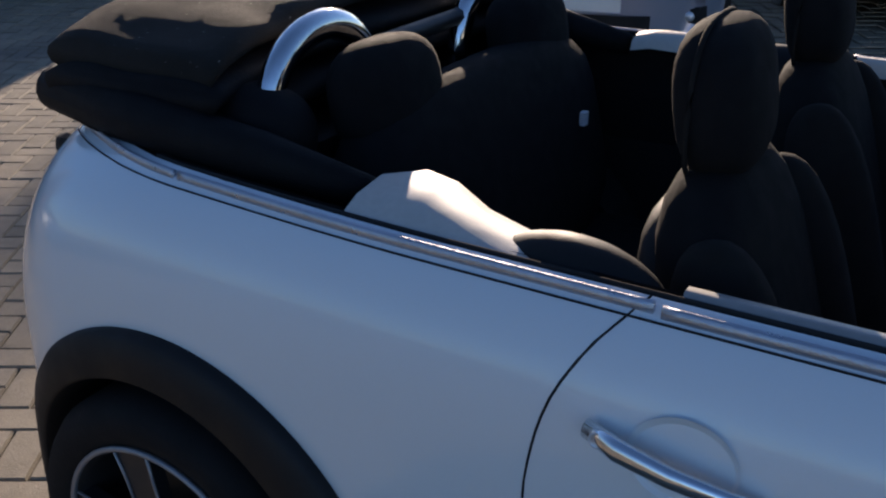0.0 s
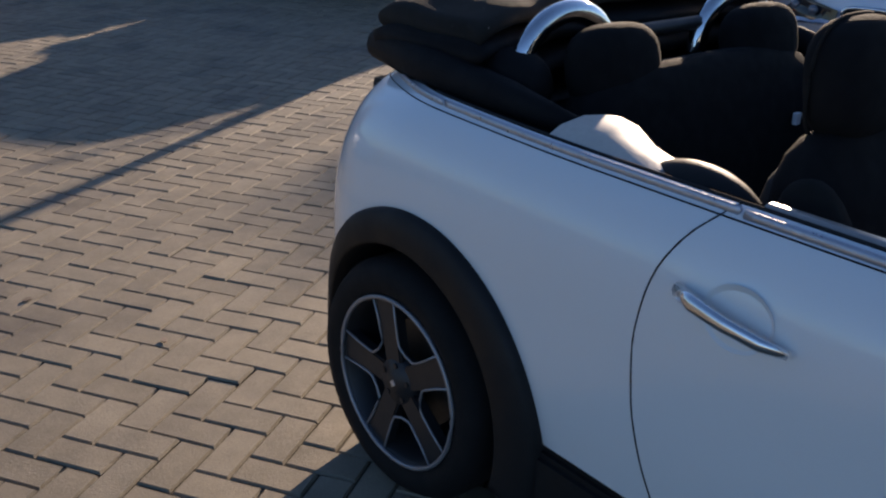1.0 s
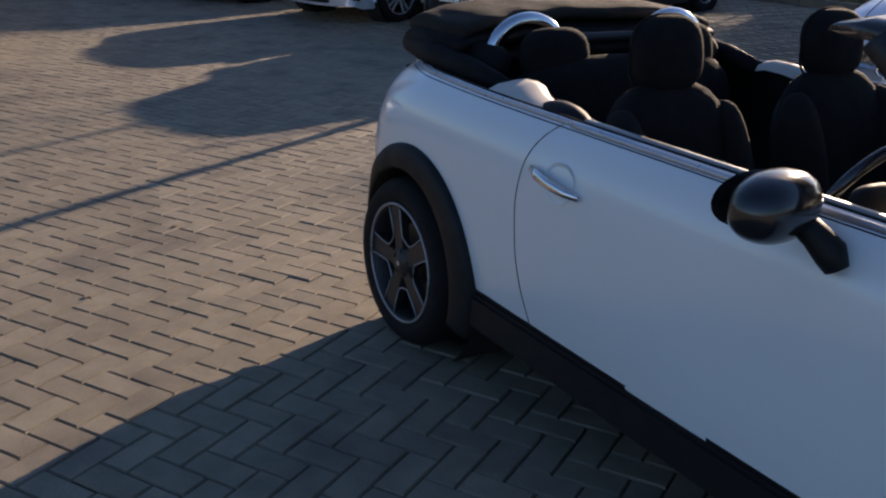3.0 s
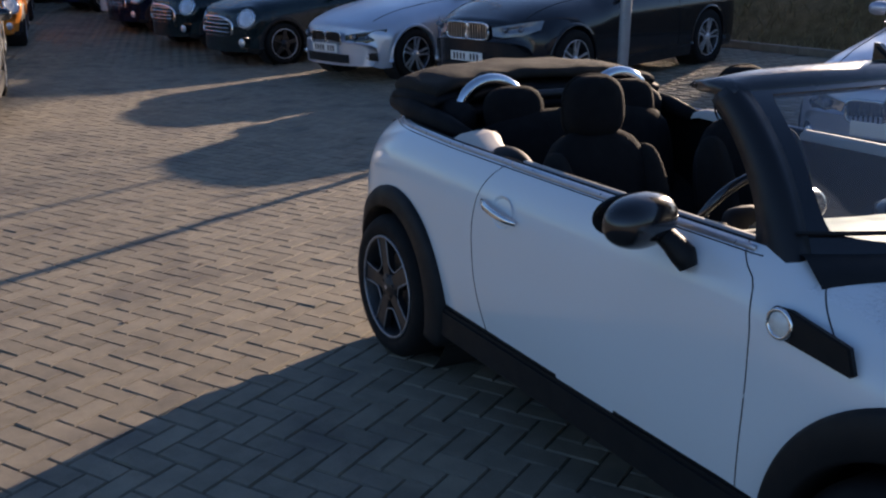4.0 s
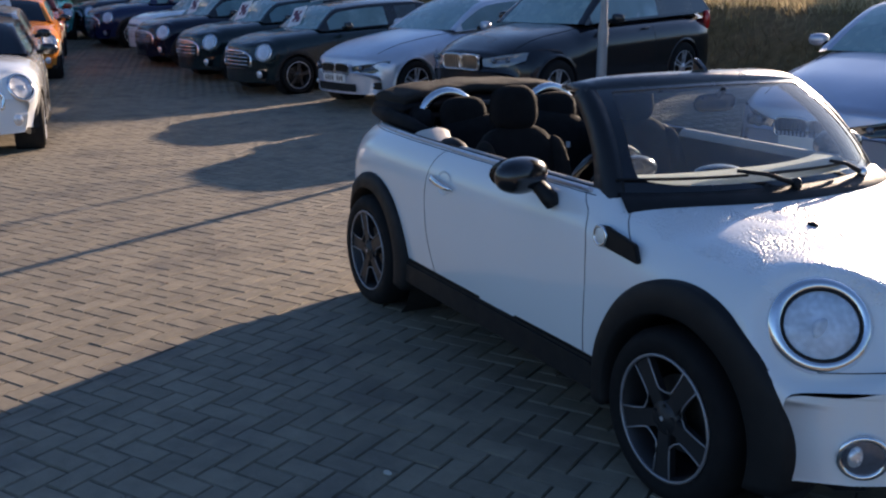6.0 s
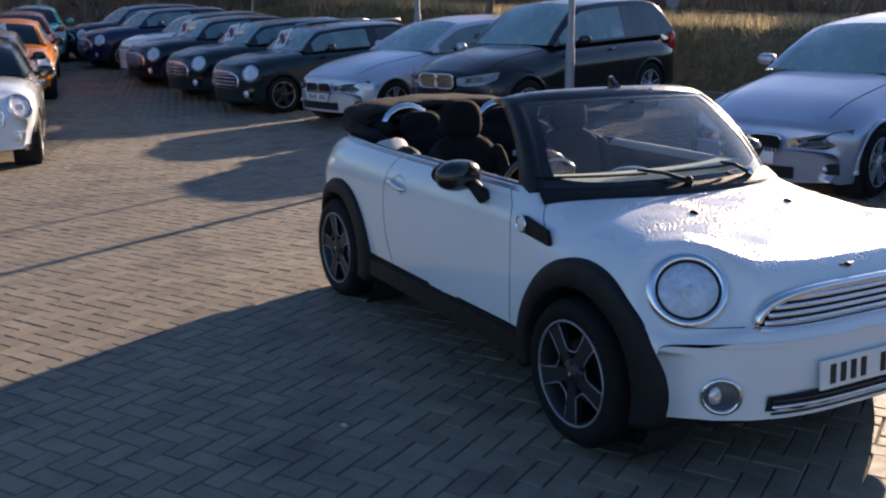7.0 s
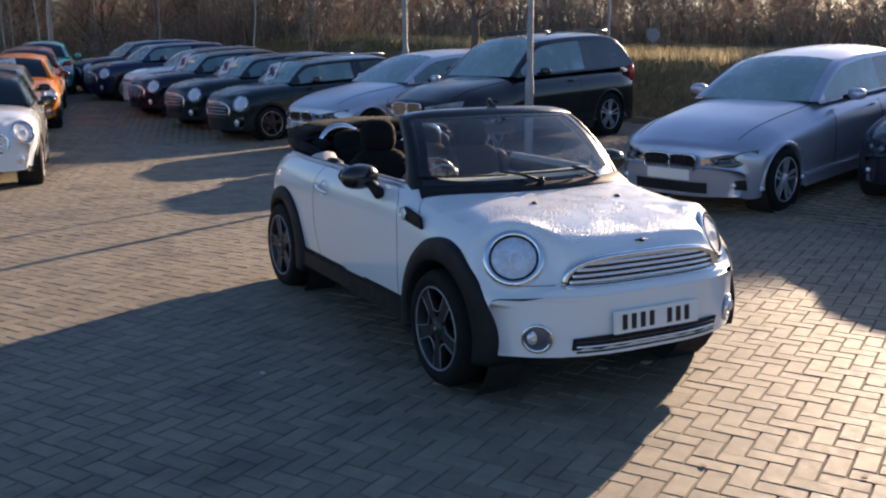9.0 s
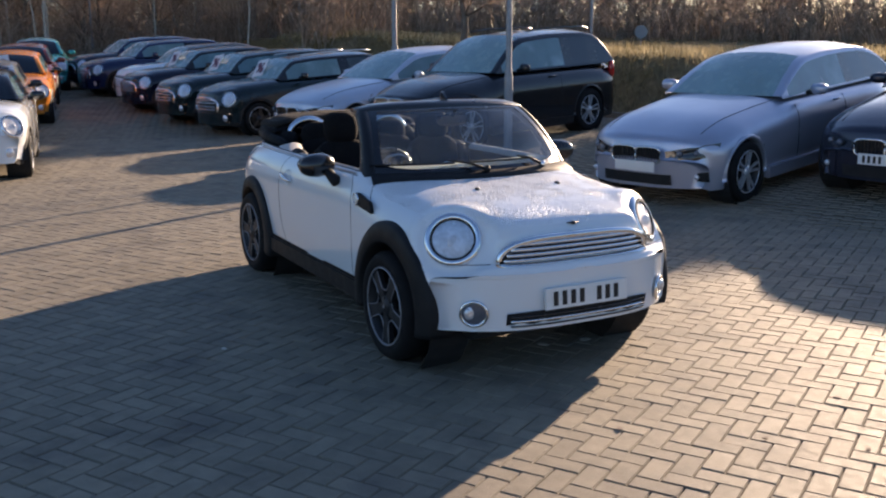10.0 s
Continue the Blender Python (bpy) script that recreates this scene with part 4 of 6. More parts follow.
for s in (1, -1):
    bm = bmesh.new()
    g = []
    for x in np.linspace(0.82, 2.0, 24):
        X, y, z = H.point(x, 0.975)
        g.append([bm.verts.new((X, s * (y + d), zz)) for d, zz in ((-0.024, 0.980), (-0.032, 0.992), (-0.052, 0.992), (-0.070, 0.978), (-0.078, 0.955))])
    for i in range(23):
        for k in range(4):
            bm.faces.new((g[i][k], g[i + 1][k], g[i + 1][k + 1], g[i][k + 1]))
    # left capping in light grey, right one in a darker satin grey
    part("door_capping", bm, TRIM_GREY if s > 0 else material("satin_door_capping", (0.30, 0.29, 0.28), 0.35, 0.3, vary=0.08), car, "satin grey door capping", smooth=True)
    # pale quarter trim beside the rear seat, with a dark rounded speaker pod before it
    bm = bmesh.new()
    g = []
    for x, zo, zi, w in ((0.32, 0.985, 1.010, 0.15), (0.37, 0.985, 1.022, 0.16), (0.43, 0.985, 1.018, 0.15), (0.50, 0.985, 1.00, 0.12), (0.60, 0.98, 0.985, 0.10), (0.70, 0.97, 0.97, 0.08)):
        y = H.point(x, 0.97)[1] - 0.035
        g.append([bm.verts.new((x, s * (y - d), z)) for d, z in ((0, zo), (w * 0.25, zo * 0.5 + zi * 0.5 + 0.004), (w * 0.7, zi), (w, zi - 0.012), (w + 0.01, zi - 0.035))])
    for i in range(len(g) - 1):
        for k in range(4):
            bm.faces.new((g[i][k], g[i + 1][k], g[i + 1][k + 1], g[i][k + 1]))
    part("quarter_trim", bm, TRIM_GREY, car, "pale grey quarter trim beside the rear seat", smooth=True)
    bm = bmesh.new()
    y = H.point(0.65, 0.97)[1] - 0.10
    ellipsoid(bm, (0.665, s * (y + 0.01), 0.925), (0.135, 0.065, 0.082), pose(0, 0, 0, 0, 6, 0))
    part("seat_shoulder_pod", bm, TRIM_DARK, car, "dark rounded trim pod", smooth=True)


lean = pose(0, 0, 0, 0, -17, 0)
for y in (-0.365, 0.365):
    seat = part("front_seat", pad((1.02, y, 0.46), (0.27, 0.25, 0.10)), CLOTH, car, "dark grey cloth front seat", smooth=True)
    part("backrest", pad((0.86, y, 0.74), (0.085, 0.235, 0.34), lean, 3.2), CLOTH, seat, smooth=True)
    for s in (1, -1):
        part("side_bolster", pad((0.90, y + s * 0.20, 0.72), (0.085, 0.055, 0.30), lean, 2.6), BEIGE_CLOTH, seat, smooth=True)
        bm = bmesh.new()
        tube(bm, [(0.785, y + s * 0.065, 1.02), (0.77, y + s * 0.065, 1.11)], 0.006, 8)
        part("headrest_post", bm, CHROME, seat, smooth=True)
    part("headrest", pad((0.765, y, 1.148), (0.062, 0.124, 0.112), pose(0, 0, 0, 0, -10, 0), 2.8), CLOTH, seat, smooth=True)
    bm = bmesh.new()
    tube(bm, [(0.745, y + 0.125 * math.copysign(abs(math.cos(a)) ** 0.7, math.cos(a)), 1.146 + 0.114 * math.copysign(abs(math.sin(a)) ** 0.7, math.sin(a))) for a in np.linspace(0, 2 * math.pi, 36, endpoint=False)], 0.004, 5, closed=True)
    part("headrest_piping", bm, BEIGE_CLOTH, seat, smooth=True)
    part("back_panel", pad((0.80, y, 0.72), (0.05, 0.215, 0.29), lean, 3.2), TRIM_DARK, seat, smooth=True)
bench = part("rear_bench", pad((0.42, 0, 0.50), (0.25, 0.50, 0.10), None, 4.0), CLOTH, car, "dark cloth rear bench", smooth=True)
part("bench_back", pad((0.22, 0, 0.80), (0.09, 0.50, 0.25), pose(0, 0, 0, 0, -14, 0), 4.0), CLOTH, bench, smooth=True)
for y in (-0.30, 0.30):
    part("rear_headrest", pad((0.15, y, 1.045), (0.07, 0.135, 0.10), pose(0, 0, 0, 0, -12, 0), 2.8), CLOTH, bench, smooth=True)
    for s in (1, -1):
        bm = bmesh.new()
        tube(bm, [(0.14, y + 0.06 * s, 0.93), (0.14, y + 0.06 * s, 1.05)], 0.006, 8)
        part("headrest_post", bm, CHROME, bench, smooth=True)
bm = boxed(0.295, 0.285, 0.845, 0.310, 0.308, 0.878, 0.003)
part("belt_buckle", bm, STICKER_W, car, "pale seat-belt buckle")
for y in (-0.34, 0.34):
    bm = bmesh.new()
    tube(bm, [(0.035, y - 0.165 * math.cos(a), 0.97 + 0.188 * math.sin(a) ** 0.8) for a in np.linspace(0, math.pi, 25)], 0.024, 12, squash=(1.0, 1.2))
    part("roll_hoop", bm, CHROME, car, "polished metal roll hoop", smooth=True)
for s in (1, -1):
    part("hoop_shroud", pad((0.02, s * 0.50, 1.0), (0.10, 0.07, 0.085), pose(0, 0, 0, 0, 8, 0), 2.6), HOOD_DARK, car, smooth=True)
bm = bmesh.new()
tube(bm, [(0.03, y, 1.085) for y in np.linspace(-0.2, 0.2, 9)], 0.020, 8)
part("hoop_bar", bm, DARK_ALLOY, car, smooth=True)
bm = boxed(-0.40, -0.60, 0.90, 0.05, 0.60, 0.955, 0.02)
part("rear_shelf", bm, TRIM_DARK, car)

# dashboard, wheel, inner mirror
bm = bmesh.new()
g = []
for y in np.linspace(-0.64, 0.64, 21):
    k = 0.06 * (y / 0.64) ** 2
    g.append([bm.verts.new((x - k, y, z)) for x, z in ((2.13, 0.955), (1.98, 0.965), (1.82, 0.955), (1.70, 0.93), (1.66, 0.86), (1.70, 0.70), (1.9, 0.5))])
for i in range(20):
    for k in range(6):
        bm.faces.new((g[i][k], g[i + 1][k], g[i + 1][k + 1], g[i][k + 1]))
dash = part("dashboard", bm, TRIM_DARK, car, "dark dashboard with pale trim strip", smooth=True)
for y0, y1 in ((-0.60, -0.12), (0.05, 0.60)):
    bm = bmesh.new()
    tube(bm, [(1.665 - 0.06 * (y / 0.64) ** 2, y, 0.885) for y in np.linspace(y0, y1, 12)], 0.04, 8, squash=(0.4, 1.0))
    part("dash_trim", bm, DASH_PALE, dash, "pale dash trim", smooth=True)
bm = bmesh.new()
ellipsoid(bm, (1.80, 0, 0.965), (0.09, 0.12, 0.04))
part("centre_dial", bm, GLOSS_BLACK, dash, smooth=True)
bm = bmesh.new()
ellipsoid(bm, (1.70, -0.365, 1.0), (0.07, 0.10, 0.055))
part("instrument_pod", bm, GLOSS_BLACK, dash, smooth=True)
n = Vector((-0.90, 0, 0.42))
bm = bmesh.new()
tube(bm, ring_pts((1.50, -0.365, 0.90), 0.185, 0.185, n, 36), 0.016, 8, closed=True)
sw = part("steering_wheel", bm, GLOSS_BLACK, car, "black steering wheel", smooth=True)
bm = pad((1.52, -0.365, 0.895), (0.035, 0.075, 0.06), pose(0, 0, 0, 0, -25, 0))
part("wheel_boss", bm, TRIM_DARK, sw, smooth=True)
for dy, dz in ((-0.16, 0.02), (0.16, 0.02), (0.0, -0.16)):
    bm = bmesh.new()
    tube(bm, [(1.52, -0.365, 0.89), (1.50 + dz * 0.4, -0.365 + dy, 0.90 + dz)], 0.014, 6, squash=(1, 0.6))
    part("wheel_spoke", bm, DARK_ALLOY, sw, smooth=True)
bm = pad((1.745, 0.0, 1.255), (0.022, 0.11, 0.038))
im = part("inner_mirror", bm, GLOSS_BLACK, car, smooth=True)
bm = bmesh.new()
tube(bm, [(1.745, 0, 1.265), (1.79, 0, 1.315)], 0.012, 6)
part("mirror_stem", bm, TRIM_DARK, im)

# pale strip over the dark dash; sunlight on it is put into the colour
bm = bmesh.new()
g = []
for v in np.linspace(-0.86, 0.86, 25):
    e = screen_edge(v, True)
    g.append([bm.verts.new(e + Vector(d)) for d in ((-0.035, 0, 0.016), (-0.10, 0, 0.020), (-0.20, 0, 0.026), (-0.28, 0, 0.022), (-0.31, 0, -0.01))])
for i in range(24):
    for k in range(4):
        bm.faces.new((g[i][k], g[i][k + 1], g[i + 1][k + 1], g[i + 1][k]))
part("dash_top", bm, DASH_PALE, dash, "pale dash top under the windscreen, its sunlit look put in the colour", smooth=True)

# folded soft top: stacked canvas folds over the tail
def fold(x0, z0, x1, z1, half, thick, sag, name, mat, label="", ends=0.05, back=0.0):
    """One fold of canvas across the car, from its front edge to its rear edge."""
    bm = bmesh.new()
    g = []
    for v in np.linspace(-1, 1, 37):
        k = abs(v) ** 6
        drop, pull = sag * v * v + ends * k, back * v * v
        row = []
        for a in np.linspace(0, 2 * math.pi, 20, endpoint=False):
            ca, sa = math.cos(a), math.sin(a)
            t = 0.5 + 0.5 * math.copysign(abs(ca) ** 0.7, ca)
            x, z = x0 + (x1 - x0) * t, z0 + (z1 - z0) * t
            row.append(bm.verts.new((x + pull + 0.02 * noise.noise((x * 5, v * 3, 1.0)), v * half,
                                     z - drop + thick * math.copysign(abs(sa) ** 0.8, sa) + 0.010 * noise.noise((x * 7, v * 6, 4.0)))))
        g.append(row)
    for i in range(36):
        for k in range(20):
            bm.faces.new((g[i][k], g[i][(k + 1) % 20], g[i + 1][(k + 1) % 20], g[i + 1][k]))
    bm.faces.new(g[0])
    bm.faces.new(g[-1][::-1])
    return part(name, bm, mat, car, label, smooth=True)


fold(-0.05, 1.165, -0.44, 1.165, 0.585, 0.035, 0.03, "soft_top_fold", HOOD_CLOTH, "folded black canvas soft top dusted with frost", 0.03, 0.05)
# the lower folds use a much darker cloth than the top fold
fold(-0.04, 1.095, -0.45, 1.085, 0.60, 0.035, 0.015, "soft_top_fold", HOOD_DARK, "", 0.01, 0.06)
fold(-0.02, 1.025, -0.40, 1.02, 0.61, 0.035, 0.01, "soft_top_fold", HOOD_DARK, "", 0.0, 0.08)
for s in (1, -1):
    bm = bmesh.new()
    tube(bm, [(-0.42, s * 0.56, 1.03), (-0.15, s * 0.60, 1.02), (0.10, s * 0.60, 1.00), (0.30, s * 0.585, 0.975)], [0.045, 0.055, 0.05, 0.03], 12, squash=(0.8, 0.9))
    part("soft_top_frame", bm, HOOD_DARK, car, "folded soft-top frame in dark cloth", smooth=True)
    # tail lamp and chrome fitting at the tail corner
    tp = H.point(-0.62, 0.66)
    bm = pad((tp[0] + 0.045, s * (tp[1] - 0.075), 0.70), (0.07, 0.035, 0.11), pose(0, 0, 0, 0, 0, 50 * s), 2.5)
    tl = part("tail_lamp", bm, LAMP_RED, car, "red tail lamp with chrome ring", smooth=True)
    bm = bmesh.new()
    ellipsoid(bm, (-0.375, s * 0.545, 1.005), (0.035, 0.02, 0.022))
    part("hood_hinge", bm, CHROME, car, smooth=True)


# ---- the parked cars ----
def parked(name, m, label, group, paint_mat, roof_mat, length, base, front, half, height, belt_z, cowl, nose, screen, wheel_r, rim, spokes, style,
           face="mini", sticker=False, glass_mat=None, side_glass=None, roof_rails=False, mirror_mat=None, bonnet_n=3.0, plate_bars=True):
    """A closed car. screen: stations of windscreen foot, windscreen top, roof end, tail-glass foot."""
    c = thing(name, m, label, "car", group)
    xf, xr = base + front, base + front - length
    xa, xb, xc, xd = screen
    h = Hull(
        wide=curve((xr, half * 0.84), (xr + 0.25, half * 0.95), (xr + 0.7, half), (base * 0.5, half), (base, half * 0.985), (xf - 0.35, half * 0.95), (xf, half * 0.82)),
        top=curve((xr, belt_z * 0.68), (xr + 0.05, belt_z * 0.86), (xr + 0.16, belt_z * 0.98), (xd, belt_z + 0.03), (xa - 0.3, belt_z + 0.03), (xa, cowl), ((xa + xf) / 2, (cowl * 0.6 + nose * 0.4) + 0.02),
                  (xf - 0.22, nose), (xf - 0.09, nose - 0.07), (xf - 0.055, nose - 0.19), (xf, nose - 0.27)),
        low=curve((xr, 0.36), (xr + 0.2, 0.22), (base * 0.5, 0.2), (base + 0.3, 0.2), (xf - 0.15, 0.20), (xf, 0.235)),
        mid=curve((xr, 0.55), (base, 0.6), (xf, 0.48)),
        box_n=curve((xr, 3.4), (0.2, 4.4), (xa - 0.2, 4.4), (xa + 0.3, bonnet_n + 0.3), (xf - 0.2, bonnet_n), (xf, 3.6)),
        bow_front=curve((base, 0.0), (base + 0.35, 0.07), (xf, 0.26)),
        bow_rear=curve((xr, 0.2), (xr + 0.4, 0.06), (xr + 0.9, 0.0)),
        x_front=xf, x_rear=xr, tuck=0.05)
    arch = wheel_r + 0.045

    def sort(x, y, z, side):
        if xd + 0.05 < x < xa - 0.03 and z > belt_z + 0.005 and y < half * 0.8:
            return None
        return ("lower_trim|l" if side > 0 else "lower_trim|r") if z < (0.27 if face == "mini" else 0.215) else "body"

    xs = np.r_[np.linspace(xr, xr + 0.3, 10), np.linspace(xr + 0.36, base + 0.4, 62), np.linspace(base + 0.44, xf - 0.10, 12), np.linspace(xf - 0.09, xf, 10)]
    seats = (lamp_seat(h, half * 0.765, nose - 0.175, 0.155),) if face == "mini" else ()
    panels(h, xs, 36, sort, {"body": paint_mat, "lower_trim|l": CLAD, "lower_trim|r": CLAD}, c, wheels=((0, wheel_r, arch), (base, wheel_r, arch)), seats=seats)

    # glasshouse on a ruled grid: bands up the side and over the roof
    roof = curve((xd, belt_z + 0.03), (xd + (xc - xd) * 0.5, belt_z + (height - belt_z) * 0.62), (xc, height - 0.05), (xc + 0.35, height - 0.005), ((xb + xc) / 2 + 0.1, height),
                 (xb, height - 0.05), (xa - (xa - xb) * 0.5, cowl + (height - cowl) * 0.52), (xa, cowl))
    st = sorted(set(np.round(np.r_[np.linspace(xd, xc, 5), np.linspace(xc, xb, 9), np.linspace(xb, xa, 6)], 3)))

    def ring(x):
        zr = float(roof(x))
        lift = (zr - belt_z) / (height - belt_z)
        wb = half * 0.86
        wt = wb - 0.17 * lift
        zb = min(belt_z, zr - 0.005)
        edge = zr - 0.075 * max(lift, 0.05)
        y = lambda t: wb + (wt - wb) * t
        side_pts = [(y(t), zb + (edge - zb) * t) for t in (0.0, 0.06, 0.88, 1.0)]
        top_pts = [(wt * k, zr - (zr - edge) * k**2.6) for k in (0.93, 0.86, 0.6, 0.3, 0.0)]
        return [(x + (0.10 * (1 - abs(q[0]) / half) if x > xb - 0.05 else 0) * (x - xb + 0.05) / (xa - xb + 0.05), *q) for q in side_pts + top_pts]

    rows = [ring(x) for x in st]
    groups = {}
    for i in range(len(st) - 1):
        xm = (st[i] + st[i + 1]) / 2
        for k in range(8):
            front_glass, rear_glass = xm > xb, xm < xc - 0.02
            if k in (1,):
                key = "front_side_window" if xm > xc + (xb + 0.02 - xc) * 0.42 else "side_window"
                span = (xb + 0.02 - xc)
                for px, tag in ((xc + span * 0.42, "centre"), (xc + span * 0.05, "rear")):
                    if abs(xm - px) < span * 0.055:
                        key = "window_pillar|" + tag
                if xm > xa - 0.16 or xm < xd + 0.12:
                    key = "roof"
            elif k >= 4 and front_glass:
                key = "windscreen" if k >= 5 else "roof"
            elif k >= 4 and rear_glass:
                key = "rear_window" if k >= 5 else "roof"
            else:
                key = "roof"
            for s in (1, -1):
                q = [(rows[i][k], s), (rows[i + 1][k], s), (rows[i + 1][k + 1], s), (rows[i][k + 1], s)]
                groups.setdefault((key, s if "side" in key or "pillar" in key else 0), []).append([(p[0], p[1] * t, p[2]) for p, t in q][:: s])
    for (key, s), fs in groups.items():
        verts, faces, at = [], [], {}
        for f in fs:
            ids = []
            for p in f:
                kk = tuple(round(a, 4) for a in p)
                if kk not in at:
                    at[kk] = len(verts)
                    verts.append(kk)
                ids.append(at[kk])
            ids = list(dict.fromkeys(ids))
            if len(ids) > 2:
                faces.append(ids)
        key = key.split("|")[0]
        mt = {"roof": roof_mat, "window_pillar": GLOSS_BLACK, "windscreen": glass_mat or MISTED_SKY, "rear_window": DARK_GLASS, "side_window": side_glass or CAR_GLASS, "front_side_window": SIDE_MIST_SKY}[key]
        child(key, mesh_of(key, verts, faces, mt), c)
    bm = bmesh.new()
    box(bm, xd + 0.25, -half * 0.78, 0.35, xa - 0.05, half * 0.78, belt_z - 0.02, 0.03)
    part("cabin_floor", bm, TRIM_DARK, c)
    for y in (-0.36, 0.36):
        s_ = part("front_seat", pad((xb - 0.35, y, belt_z - 0.02), (0.09, 0.22, 0.27), lean), CLOTH, c, smooth=True)
        part("headrest", pad((xb - 0.45, y, belt_z + 0.30), (0.05, 0.12, 0.09)), CLOTH, s_, smooth=True)
    # wheels and arches
    for wx in (0.0, base):
        for s in (1, -1):
            lip = CLAD if face == "mini" else paint_mat
            arch_ring("arch_trim", wx, wheel_r, arch - 0.016, arch + (0.05 if face == "mini" else 0.030), half - 0.12, half + (0.012 if face == "mini" else 0.004), -8, 188, s, lip, c, steps=28, hull=h, proud=0.012 if face == 'mini' else 0.006)
            well(wx, wheel_r, arch, half - 0.03, half - 0.32, s, c)
            wheel(c, wx, wheel_r, half - 0.012, s, wheel_r, rim, 0.21, spokes, style, 10)
    for s in (1, -1):
        bm = bmesh.new()
        prism(bm, [(wheel_r + 0.08, 0.33), (base - wheel_r - 0.08, 0.33), (base - wheel_r - 0.1, 0.19), (wheel_r + 0.1, 0.19)], 0.06 * -s, Matrix.Translation((0, (half + 0.004) * s, 0)), 0.01)
        part("side_skirt", bm, CLAD if face != "bmw" else paint_mat, c)
    # mirrors, handles, doors' gaps
    for s in (1, -1):
        bm = pad((xa - 0.42, s * (half + 0.09), belt_z + 0.075), (0.07, 0.105, 0.065), pose(0, 0, 0, 0, 0, -14 * s), 2.5)
        mr = part("door_mirror", bm, mirror_mat or paint_mat, c, smooth=True)
        bm = bmesh.new()
        tube(bm, [(xa - 0.40, s * (half - 0.05), belt_z + 0.03), (xa - 0.41, s * (half + 0.06), belt_z + 0.05)], 0.03, 8)
        part("mirror_foot", bm, CLAD, mr, smooth=True)
        for gx in (xa - 0.15, (xa + xc) / 2 - 0.15):
            bm = bmesh.new()
            tube(bm, [(h.point(gx, z)[0], s * (h.point(gx, z)[1] + 0.0005), z) for z in np.linspace(0.36, belt_z - 0.01, 9)], 0.005, 4)
            part("door_gap", bm, SEAM, c)
        hx_ = (xa + xc) / 2 - 0.02
        bm = bmesh.new()
        tube(bm, [(hx_ + d, s * (h.point(hx_ + d, belt_z - 0.12)[1] + 0.02), belt_z - 0.12) for d in (0.0, 0.08, 0.17)], 0.014, 6, squash=(0.7, 1))
        part("door_handle", bm, paint_mat if face != "mini" else CHROME, c, smooth=True)
        tz = belt_z * (0.90 if face == "suv" else 0.82)
        tq = h.point(xr + 0.13, min(tz, 0.80))
        bm = pad((tq[0] + 0.035, s * (tq[1] - (0.02 if face == "suv" else 0.035)), tz), (0.10, 0.06 if face == "suv" else 0.045, 0.15 if face == "suv" else 0.09), pose(0, 0, 0, 0, 0, 38 * s), 2.6)
        part("tail_lamp", bm, LAMP_RED, c, "red tail lamp", smooth=True)
    if roof_rails:
        for s in (1, -1):
            bm = bmesh.new()
            tube(bm, [(x, s * (half * 0.86 - 0.19), float(roof(x)) + 0.03) for x in np.linspace(xc + 0.1, xb - 0.15, 10)], 0.014, 6)
            part("roof_rail", bm, ALLOY if paint_mat is not BLACK_PAINT else GLOSS_BLACK, c, smooth=True)

    def nx(y, back=0.0):
        return xf - 0.05 - back - 0.26 * (abs(y) / (half * 0.86)) ** 3.2

    if face == "mini":
        for s in (1, -1):
            head_lamp(c, seats[0], 0.140, 0.145, s, 0.013)
            cc, n = Vector((nx(half * 0.70) + 0.035, s * half * 0.70, 0.37)), Vector((0.9, 0.4 * s, 0))
            bm = bmesh.new()
            dome(bm, ring_pts(cc, 0.06, 0.06, n, 20), n, 0.015)
            part("fog_lamp", bm, LAMP_CLEAR, c, smooth=True)
        zs, half_g = (0.42, nose - 0.15), half * 0.56
        ed = []
        for k in range(40):
            t = 2 * math.pi * k / 40
            yy = half_g * math.copysign(abs(math.cos(t)) ** 0.55, math.cos(t))
            zz = (zs[0] + zs[1]) / 2 + (zs[1] - zs[0]) / 2 * math.copysign(abs(math.sin(t)) ** 0.8, math.sin(t))
            ed.append((nx(yy) + 0.035 - 0.12 * max(0, zz - 0.55), yy, zz))
        bm = bmesh.new()
        tube(bm, ed[37:] + ed[:24], 0.022, 6)
        gr_ = part("grille", bm, CHROME, c, "chrome-framed grille", smooth=True)
        bm = bmesh.new()
        dome(bm, [Vector(p) + Vector((-0.012, 0, 0)) for p in ed], (1, 0, 0), 0.02, 3)
        part("grille_backing", bm, SEAM, gr_)
        for z in np.linspace(zs[0] + 0.05, zs[1] - 0.04, 5):
            bm = bmesh.new()
            tube(bm, [(nx(y) + 0.052 - 0.12 * max(0, z - 0.55), y, z) for y in np.linspace(-half_g * 0.86, half_g * 0.86, 12)], 0.009, 5)
            part("slat", bm, CHROME if z > zs[0] + 0.1 else GLOSS_BLACK, gr_, smooth=True)
    else:
        big = 1.35 if face == "suv" else 1.2
        zg = nose - (0.16 if face == "suv" else 0.225)
        for s in (1, -1):
            ed = [(nx(s * 0.17) + 0.045, s * 0.155 + 0.135 * big * math.copysign(abs(math.cos(t)) ** 0.5, math.cos(t)),
                   zg + 0.072 * big * math.copysign(abs(math.sin(t)) ** 0.5, math.sin(t))) for t in np.linspace(0, 2 * math.pi, 28, endpoint=False)]
            bm = bmesh.new()
            tube(bm, ed, 0.013, 6, closed=True)
            kg = part("kidney_grille", bm, CHROME, c, "chrome-framed twin grille", smooth=True)
            bm = bmesh.new()
            dome(bm, [Vector(p) + Vector((-0.01, 0, 0)) for p in ed], (1, 0, 0), 0.006, 3)
